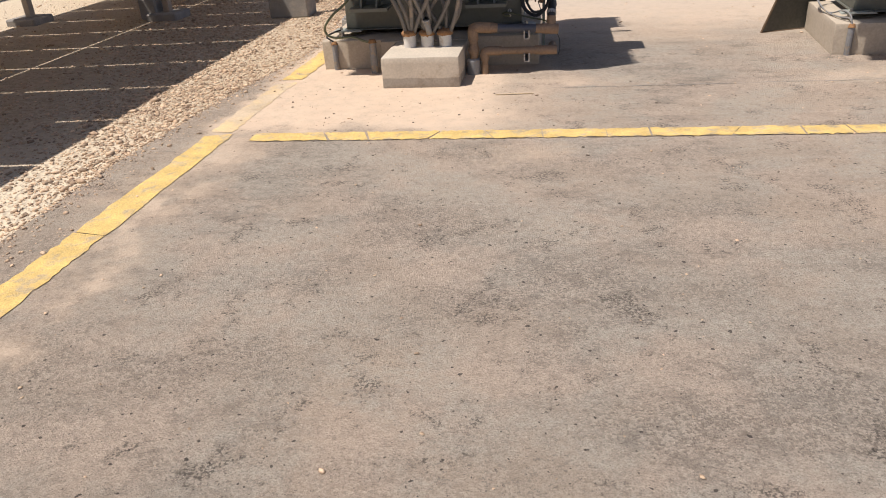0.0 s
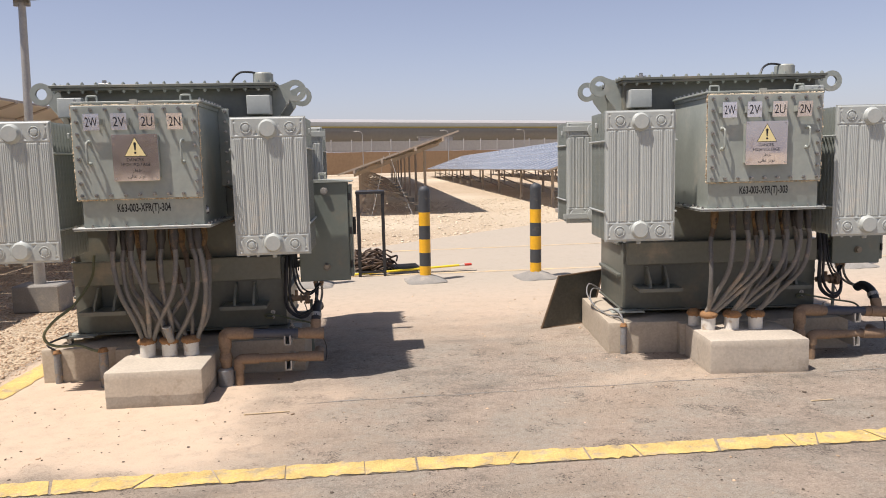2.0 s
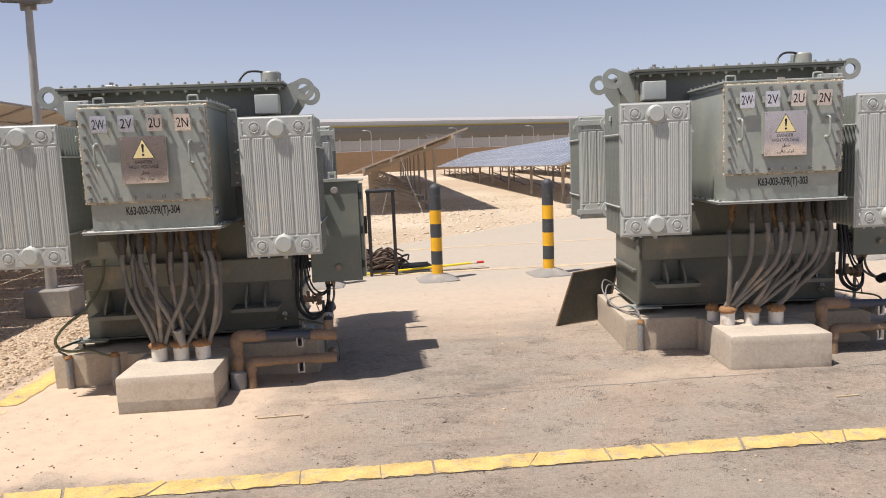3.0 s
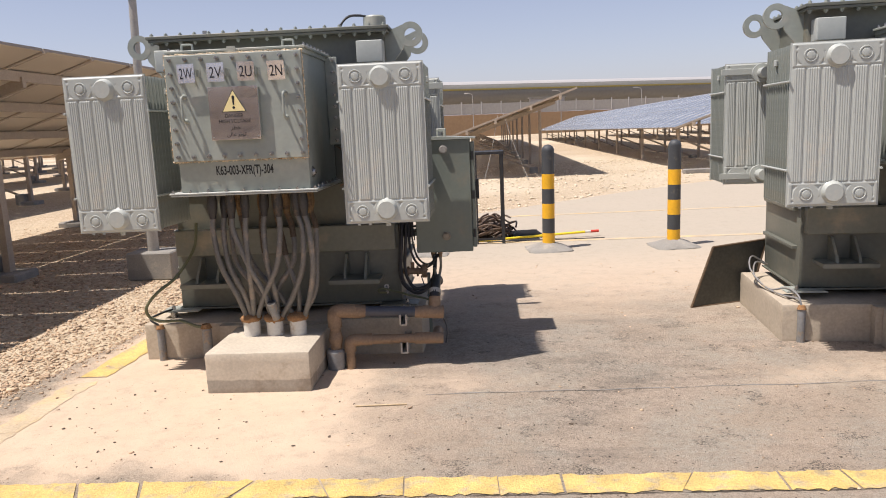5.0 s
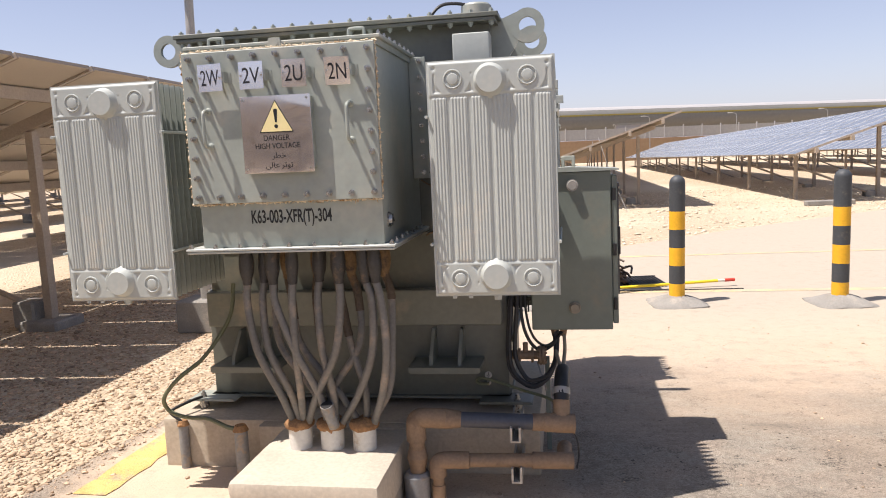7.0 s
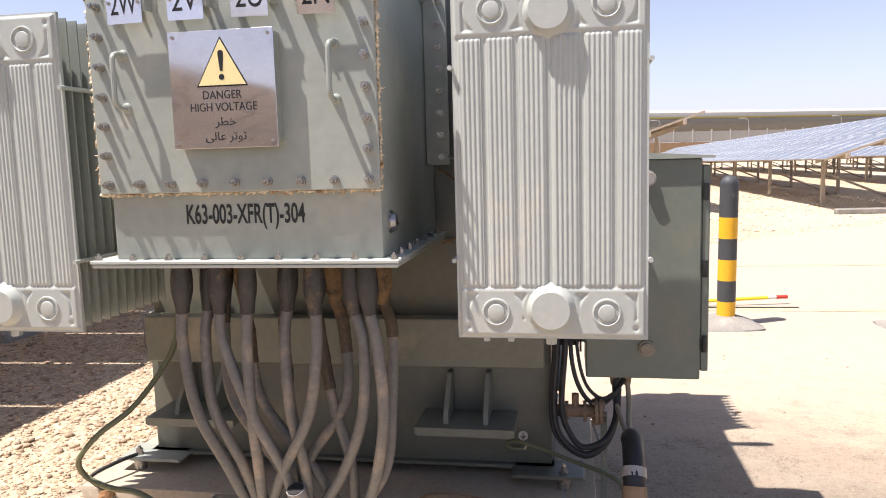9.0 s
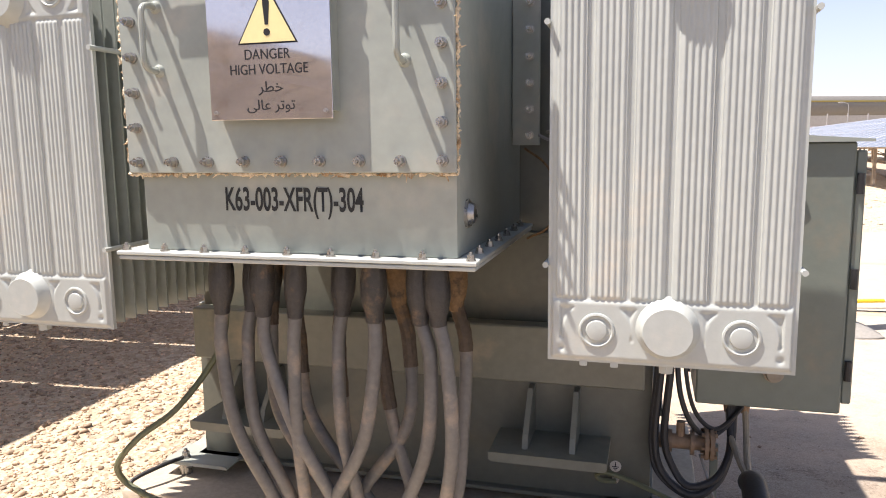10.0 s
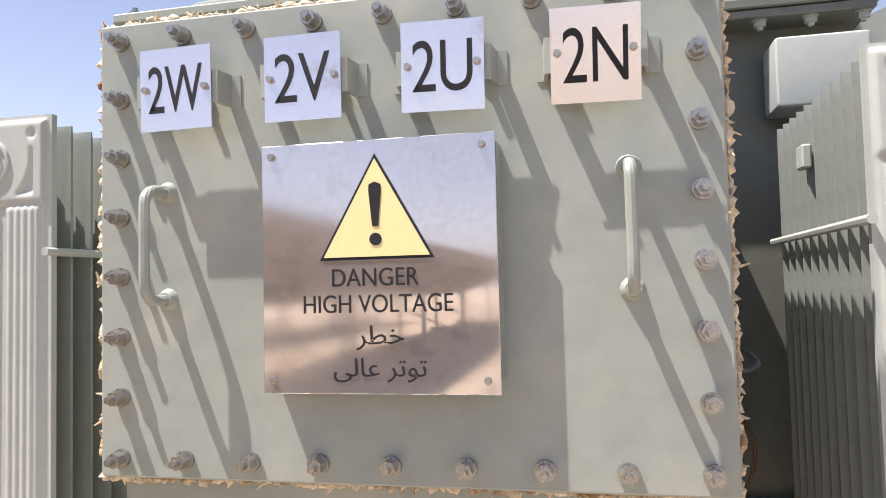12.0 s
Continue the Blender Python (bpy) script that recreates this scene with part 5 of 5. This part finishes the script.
# dark plate propped against the east plinth
bm = bmesh.new()
quad = [(3.195, 1.63, 0.0), (3.74, 1.83, 0.0), (3.90, 1.90, 0.52), (3.385, 1.69, 0.50)]
f = [bm.verts.new(p) for p in quad]
g = [bm.verts.new((p[0] + 0.008, p[1] + 0.02, p[2])) for p in quad]
bm.faces.new(f); bm.faces.new(g[::-1])
for i in range(4):
    bm.faces.new((f[i], f[(i + 1) % 4], g[(i + 1) % 4], g[i]))
sheet = thing("metal_sheet", "dark olive metal sheet leaning on the concrete plinth", "sheet")
part("sheet", bm, M_SHEET, sheet, smooth=None)
for a, b in zip(quad, quad[1:] + quad[:1]):
    part("rusty_rim", tube(bmesh.new(), [a, tuple((p + q) / 2 for p, q in zip(a, b)), b], 0.010, 6, 2), M_RUST, sheet)

# black stand, cable heap, grate and rod behind the cabinet
stand = thing("black_stand", "narrow black angle-iron stand", "stand", pose(1.55, 5.55, 0))
for x in (-0.18, 0.18):
    for y in (-0.2, 0.2):
        part("leg", slab(x - 0.022, x + 0.022, y - 0.022, y + 0.022, 0, 1.22), M_RUBBER, stand)
part("top", slab(-0.21, 0.21, -0.23, 0.23, 1.20, 1.24, bevel=0.004), M_RUBBER, stand)
part("crossbar", slab(-0.18, 0.18, -0.215, -0.195, 0.05, 0.08), M_RUBBER, stand)
heap = thing("cable_heap", "tangled heap of dark brown cable on the ground", "cable heap")
hr = random.Random(8)
for i in range(26):
    cx, cy, r0 = 1.52 + hr.uniform(-0.10, 0.10), 5.98 + hr.uniform(-0.12, 0.12), hr.uniform(0.14, 0.30)
    z0, ph = hr.uniform(0.02, 0.34) * (1.15 - r0 * 1.7), hr.uniform(0, 6)
    turn_ = [(cx + r0 * 1.15 * math.cos(ph + a), cy + r0 * 0.7 * math.sin(ph + a), max(0.015, z0 + 0.05 * math.sin(3 * a + ph))) for a in np.linspace(0, 5.9, 12)]
    part("coil", tube(bmesh.new(), turn_, 0.014, 6, 3), M_HEAP, heap, smooth=60)
grate = thing("floor_grate", "small black steel grate lying on the ground", "grate", pose(2.06, 5.98, 0.012, 0, 0, 8))
for i in range(11):
    part("bar", slab(-0.2 + 0.04 * i - 0.006, -0.2 + 0.04 * i + 0.006, -0.28, 0.28, 0, 0.03), M_RUBBER, grate)
for y in (-0.28, 0.28):
    part("end_bar", slab(-0.22, 0.22, y - 0.008, y + 0.008, 0.0, 0.03), M_RUBBER, grate)
rod = thing("yellow_rod", "long yellow insulated rod with a red tip", "rod")
part("shaft", cyl(bmesh.new(), (1.25, 5.38, 0.03), (2.86, 5.68, 0.07), 0.017, seg=12), M_YROD, rod)
part("tip", cyl(bmesh.new(), (2.94, 5.695, 0.072), (3.05, 5.715, 0.074), 0.019, seg=12), M_YRED, rod, "red tip")
part("ferrule", cyl(bmesh.new(), (2.86, 5.68, 0.07), (2.94, 5.695, 0.072), 0.016, seg=12), M_PVC, rod, "white band")
solo("thin_bar", cyl(bmesh.new(), (1.5, 5.44, 0.012), (3.1, 5.49, 0.012), 0.006, seg=8), M_RUBBER, "thin dark bar lying on the ground", "bar")
solo("white_stake", slab(-0.15, 0.15, -0.005, 0.005, 0, 0.006, bevel=0.001), M_LINEFADED, "thin pale splinter lying on the asphalt", "splinter", pose(0.85, -0.43, 0.003, 0, 0, 3))
solo("white_stake", slab(-0.08, 0.08, -0.005, 0.005, 0, 0.006, bevel=0.001), M_LINEFADED, "short pale splinter lying on the asphalt", "splinter", pose(4.55, -0.78, 0.003, 0, 0, 2))


# ---- solar tables ----
SLOPE = math.atan(0.336)
RUN, LOW = 3.75, 1.37


def module_mesh():
    bm = slab(-0.985, 0.985, -0.498, 0.498, -0.018, 0.018, bevel=0.0)
    for s in (-0.498, 0.474):
        box(bm, -0.985, 0.985, s, s + 0.024, -0.036, -0.0185)
    bm.normal_update()
    top = [f for f in bm.faces if f.normal.z > 0.5 and f.calc_area() > 0.5]
    bmesh.ops.inset_individual(bm, faces=top, thickness=0.020, depth=-0.003)
    me = finish(bm, "module", (M_TABLE, M_GLASS, M_BACK, M_FRAME), None)
    for p in me.polygons:
        big = p.area > 0.5
        p.material_index = 1 if p.normal.z > 0.5 and big else (2 if p.normal.z < -0.5 and big else (3 if p.normal.z > 0.5 else 0))
    return me


MODULE = module_mesh()
POST_HI = finish(slab(-0.045, 0.045, -0.055, 0.055, 0.0, 2.06, bevel=0.004), "post", M_TABLE, 30)
POST_LO = finish(slab(-0.045, 0.045, -0.055, 0.055, 0.0, 1.33, bevel=0.004), "short_post", M_TABLE, 30)
FOOT = finish(slab(-0.26, 0.20, -0.24, 0.24, -0.05, 0.07, bevel=0.02), "footing", M_CEMENT, 30)
SADDLE = finish(slab(-0.13, 0.13, -0.15, 0.15, -0.02, 0.27, bevel=0.02), "brace_block", M_CEMENT, 30)
BRACE = finish(cyl(bmesh.new(), (-0.22, 0.0, 0.20), (-2.10, 0.0, 1.0), 0.032, seg=8), "brace", M_TABLE, 30)
up = lambda x: LOW + 0.336 * x


def table(x0, y0, count, first_frame, pitch, label, group):
    """A fixed table of modules in two rows on posts; x0 is its low side, y0 its end."""
    t = thing("solar_table", label, "solar table", pose(x0, y0, 0), group)
    length = count * 1.03
    across = 3.98 / 2
    for i in range(count):
        for k in (0, 1):
            d = (k + 0.5) * across
            at = Matrix.Translation((d * math.cos(SLOPE), (i + 0.5) * 1.03, LOW + d * math.sin(SLOPE))) @ Matrix.Rotation(-SLOPE, 4, "Y")
            part("module", MODULE, None, t, at=at)
    for s in (0.55, 1.45, 2.55, 3.45):
        x, z = s * math.cos(SLOPE), LOW + s * math.sin(SLOPE) - 0.075
        part("purlin", slab(x - 0.035, x + 0.035, -0.13, length + 0.13, z - 0.075, z + 0.045, bevel=0.003), M_TABLE, t)
    y = first_frame
    while y < length - 0.3:
        z0, z1 = up(0.45) - 0.16, up(RUN - 0.42) - 0.16
        bm = prism(bmesh.new(), [(0.45, z0 - 0.10), (RUN - 0.42, z1 - 0.08), (RUN - 0.42, z1 + 0.045), (0.45, z0 + 0.045)], y - 0.035, y + 0.035)
        part("rafter", bm, M_TABLE, t, smooth=None)
        part("post", POST_HI, None, t, at=pose(2.83, y, 0)); part("short_post", POST_LO, None, t, at=pose(0.65, y, 0))
        part("footing", FOOT, None, t, at=pose(2.85, y, 0)); part("footing", FOOT, None, t, at=pose(0.65, y, 0))
        part("brace_block", SADDLE, None, t, at=pose(2.60, y, 0)); part("brace", BRACE, None, t, at=pose(2.83, y, 0))
        y += pitch
    return t


WLAB = "tilted solar table on tan posts shading the gravel"
west = table(-7.17, -35.35, 83, 1.60, 5.4, WLAB, "solar tables west of the yard")
for k in range(1, 6):
    copy_thing(west, pose(-7.17 - 6.5 * k, -35.35, 0))
east = table(0.60, 17.45, 52, 2.1, 5.4, "tilted solar table on tan posts beyond the yard", "solar tables north of the yard")
east.matrix_basis = pose(0.50, 17.45, -0.09, -0.25)
for k in (1, 2, 3, 4):
    copy_thing(east, pose(0.56 + 6.5 * k, 17.45 + (0.0 if k == 1 else 4.0 * (k - 1)), -0.11, -0.55))
# hanging wires at the end of the north table
for i, (a, b) in enumerate((((2.1, 17.6, 1.95), (2.75, 16.4, 0.0)), ((1.95, 17.7, 1.85), (1.5, 17.0, 0.0)))):
    A, B = Vector(a), Vector(b)
    solo("loose_wire", tube(bmesh.new(), [A, A.lerp(B, 0.35) + Vector((0, 0, -0.12)), A.lerp(B, 0.7) + Vector((0, 0, -0.08)), B], 0.006, 6, 6), M_ALU, "pale loose wire hanging from the table end", "wire", group="loose wires", smooth=60)
solo("kerb_block", slab(-0.60, 0.60, -0.10, 0.10, -0.03, 0.10, bevel=0.02), M_CEMENT, "long low cement block at the gravel edge", "concrete block", pose(7.75, 16.9, 0, 0, 0, 6))

# ---- distance ----
def far_drum():
    """A long clad duct on the skyline with an ochre band and a pale crown."""
    d = thing("long_duct", "long grey clad duct with an ochre band far off", "duct")
    a, b = Vector((-90, 76, 6.45)), Vector((190, 212, 7.1))
    ax = (b - a).normalized(); side = Vector((-ax.y, ax.x, 0)); upv = Vector((0, 0, 1))
    def shell(name, t0, t1, r, mat):
        bm = bmesh.new(); n = 10; m = 24
        rows = [[bm.verts.new(a + (b - a) * (k / m) + (-side * math.cos(t) + upv * math.sin(t)) * r) for t in np.linspace(t0, t1, n)] for k in range(m + 1)]
        for p, q in zip(rows, rows[1:]):
            for i in range(n - 1):
                bm.faces.new((p[i], p[i + 1], q[i + 1], q[i]))
        part(name, bm, mat, d, smooth=60)
    shell("lower_cladding", radians(-90), radians(14), 2.0, M_DRUM)
    shell("band", radians(14), radians(22), 2.03, M_OCHRE)
    shell("upper_cladding", radians(22), radians(46), 2.0, M_DRUM)
    shell("crown", radians(46), radians(180), 2.02, M_DRUMTOP)
    shell("rear_cladding", radians(180), radians(270), 2.0, M_DRUM)
    for k in range(14):
        p = a + (b - a) * (k + 0.5) / 14
        part("trestle", slab(-0.35, 0.35, -0.35, 0.35, -5.4, 0.0, m=Matrix.Translation((p.x, p.y, 5.6))), M_DRUM, d)
    return d


far_drum()
berm = thing("boundary_wall", "brown boundary wall with a pale fence of sheets on it", "wall")
a, b = Vector((-95, 58, 0)), Vector((170, 172, 0))
turn = math.degrees(math.atan2(b.y - a.y, b.x - a.x)); L = (b - a).length
part("wall", slab(0, L, 0, 0.4, -0.1, 3.0, m=pose(a.x, a.y, 0, 0, 0, turn)), M_BERM, berm)
PANE = finish(slab(-1.42, 1.42, 0, 0.05, 3.05, 4.5), "fence_sheet", M_FENCE, None)
FPOST = finish(slab(-0.06, 0.06, -0.06, 0.06, 2.95, 4.75), "fence_post", M_DRUMTOP, None)
for i in range(int(L / 3)):
    p = a + (b - a).normalized() * (3 * i + 1.5)
    part("fence_sheet", PANE, None, berm, at=pose(p.x, p.y + 0.2, 0, 0, 0, turn))
    p = a + (b - a).normalized() * (3 * i)
    part("fence_post", FPOST, None, berm, at=pose(p.x, p.y + 0.15, 0, 0, 0, turn))
street = thing("street_lamp", "thin street lamp with a bent arm in the distance", "street lamp", pose(-8, 68, 0), "street lamps along the wall")
part("pole", cyl(bmesh.new(), (0, 0, 0), (0, 0, 4.4), 0.05, 0.03, 8), M_ALU, street)
part("arm", tube(bmesh.new(), [(0, 0, 4.4), (-0.1, 0, 4.6), (-0.4, 0, 4.7)], 0.03, 6, 4), M_ALU, street)
part("lantern", slab(-0.85, -0.38, -0.12, 0.12, 4.66, 4.75, bevel=0.03), M_ALU, street)
for x, y in ((-22, 66), (0.6, 70), (9.5, 72), (18, 74), (27, 76), (36, 78)):
    copy_thing(street, pose(x, y, 0))
hut = thing("site_hut", "small white site building behind the fence", "building", pose(11.5, 112, 0))
part("wall", slab(-2.6, 2.6, -1.5, 1.5, 0, 5.2), M_DRUMTOP, hut)
part("roof", slab(-2.8, 2.8, -1.7, 1.7, 5.2, 5.4), M_DRUM, hut)

# ---- painted lines ----
painted_line("front_line", -0.98, -1.425, 9.5, -1.365, 0.165, "cracked yellow painted line across the asphalt", seed=2)
painted_line("side_line", -1.37, -6.0, -1.25, -1.35, 0.20, "worn yellow edge line beside the gravel", seed=3, piece=1.3)
painted_line("side_line", -1.27, -1.30, -1.235, 0.10, 0.18, "dust-faded yellow edge line beside the gravel", M_LINEFADED, 0.8, 4, 0.002)
painted_line("side_line", -1.215, 0.20, -1.12, 3.2, 0.19, "yellow edge line beside the plinth", seed=5, piece=1.1)
painted_line("rear_line", 0.2, 5.42, 14, 5.42, 0.13, "faint yellow line across the dusty yard", M_LINEFADED, 1.4, 6, 0.002)
painted_line("rear_line", 0.8, 8.20, 14, 8.75, 0.12, "faint yellow line across the dusty yard", M_LINEFADED, 1.4, 7, 0.002)


# ---- gravel ----
def stones(name, spots, sizes, label, seed, material=None):
    """Broken stone chips as one scattered mass."""
    rs = np.random.RandomState(seed)
    bm = bmesh.new(); bmesh.ops.create_icosphere(bm, subdivisions=1, radius=1)
    bv = np.array([v.co[:] for v in bm.verts]); bf = np.array([[v.index for v in f.verts] for f in bm.faces]); bm.free()
    n = len(spots); k = len(bv)
    shapes = bv[None] * (1 + rs.uniform(-0.5, 0.35, (n, k, 1)))
    shapes *= np.stack([rs.uniform(0.7, 1.3, n), rs.uniform(0.6, 1.1, n), rs.uniform(0.3, 0.6, n)], 1)[:, None] * sizes[:, None, None]
    ang = rs.uniform(0, math.tau, n); c, s = np.cos(ang)[:, None], np.sin(ang)[:, None]
    x = shapes[..., 0] * c - shapes[..., 1] * s; y = shapes[..., 0] * s + shapes[..., 1] * c
    co = np.stack([x, y, shapes[..., 2]], -1) + spots[:, None]
    faces = (bf[None] + (np.arange(n) * k)[:, None, None]).reshape(-1, 3)
    me = bpy.data.meshes.new(name)
    co = co.reshape(-1, 3)
    me.vertices.add(len(co)); me.vertices.foreach_set("co", co.ravel())
    me.loops.add(faces.size); me.loops.foreach_set("vertex_index", faces.ravel())
    me.polygons.add(len(faces)); me.polygons.foreach_set("loop_start", np.arange(0, faces.size, 3))
    me.update(calc_edges=True)
    me.materials.append(material or M_STONE)
    ob = new(name, me)
    return tagged(ob, label, "gravel", kind="stuff")


rs = np.random.RandomState(5)
n = 72000
ys = rs.uniform(-4.5, 9.5, n)
rim = np.interp(ys, (-1.9, -0.4, 1.2, 3.0, 9.5), (-1.72, -1.60, -1.40, -1.48, -1.8))
off = rs.exponential(1.5, n); xs = rim - off
keep = (xs > -8) & ((off > 0.08) | (rs.uniform(0, 1, n) < 0.3)) & (rs.uniform(0, 1, n) < 0.25 + 0.75 * (np.sin(xs * 2.1 + ys) * 0.5 + 0.5))
xs, ys = xs[keep], ys[keep]
sz = rs.gamma(1.8, 0.0038, len(xs)) + 0.003
stones("gravel", np.stack([xs, ys, -0.03 + sz * 0.2], 1), sz, "pale limestone gravel strewn along the yard edge", 6)
n = 9000
xs = rs.uniform(-1, 16, n); ys = rs.uniform(8, 26, n)
keep = ys > np.maximum(9.2 + (xs - 1.9) * 0.87, 8) + rs.uniform(0, 0.6, n)
xs, ys = xs[keep], ys[keep]
sz = rs.gamma(3.0, 0.0065, len(xs)) + 0.006
stones("gravel", np.stack([xs, ys, -0.03 + sz * 0.2], 1), sz, "pale stony gravel between the yard and solar tables", 7, M_PALESTONE)
n = 1100
xs = rs.uniform(-1.5, 7, n); ys = rs.uniform(-6.5, 4, n)
sz = rs.gamma(2.0, 0.0022, n) + 0.0015
stones("loose_grit", np.stack([xs, ys, sz * 0.3], 1), sz, "loose stone grit on the asphalt", 8)
n = 2600
ys = rs.uniform(-6, 3, n)
xs = np.interp(ys, (-1.9, -0.4, 1.2, 3.0), (-1.76, -1.64, -1.42, -1.5)) + rs.exponential(0.10, n) - 0.03
sz = rs.gamma(1.6, 0.0030, n) + 0.002
stones("loose_gravel", np.stack([xs, ys, sz * 0.25], 1), sz, "pale chips strayed from the gravel onto the asphalt edge", 10)
n = 800
xs = rs.uniform(-1.3, 7, n); ys = -0.9 + rs.normal(0, 0.8, n)
sz = rs.gamma(2.0, 0.0016, n) + 0.0015
stones("loose_grit", np.stack([xs, ys, sz * 0.3], 1), sz, "dark loose grit strewn on the dusty asphalt", 9, M_PEBBLE)
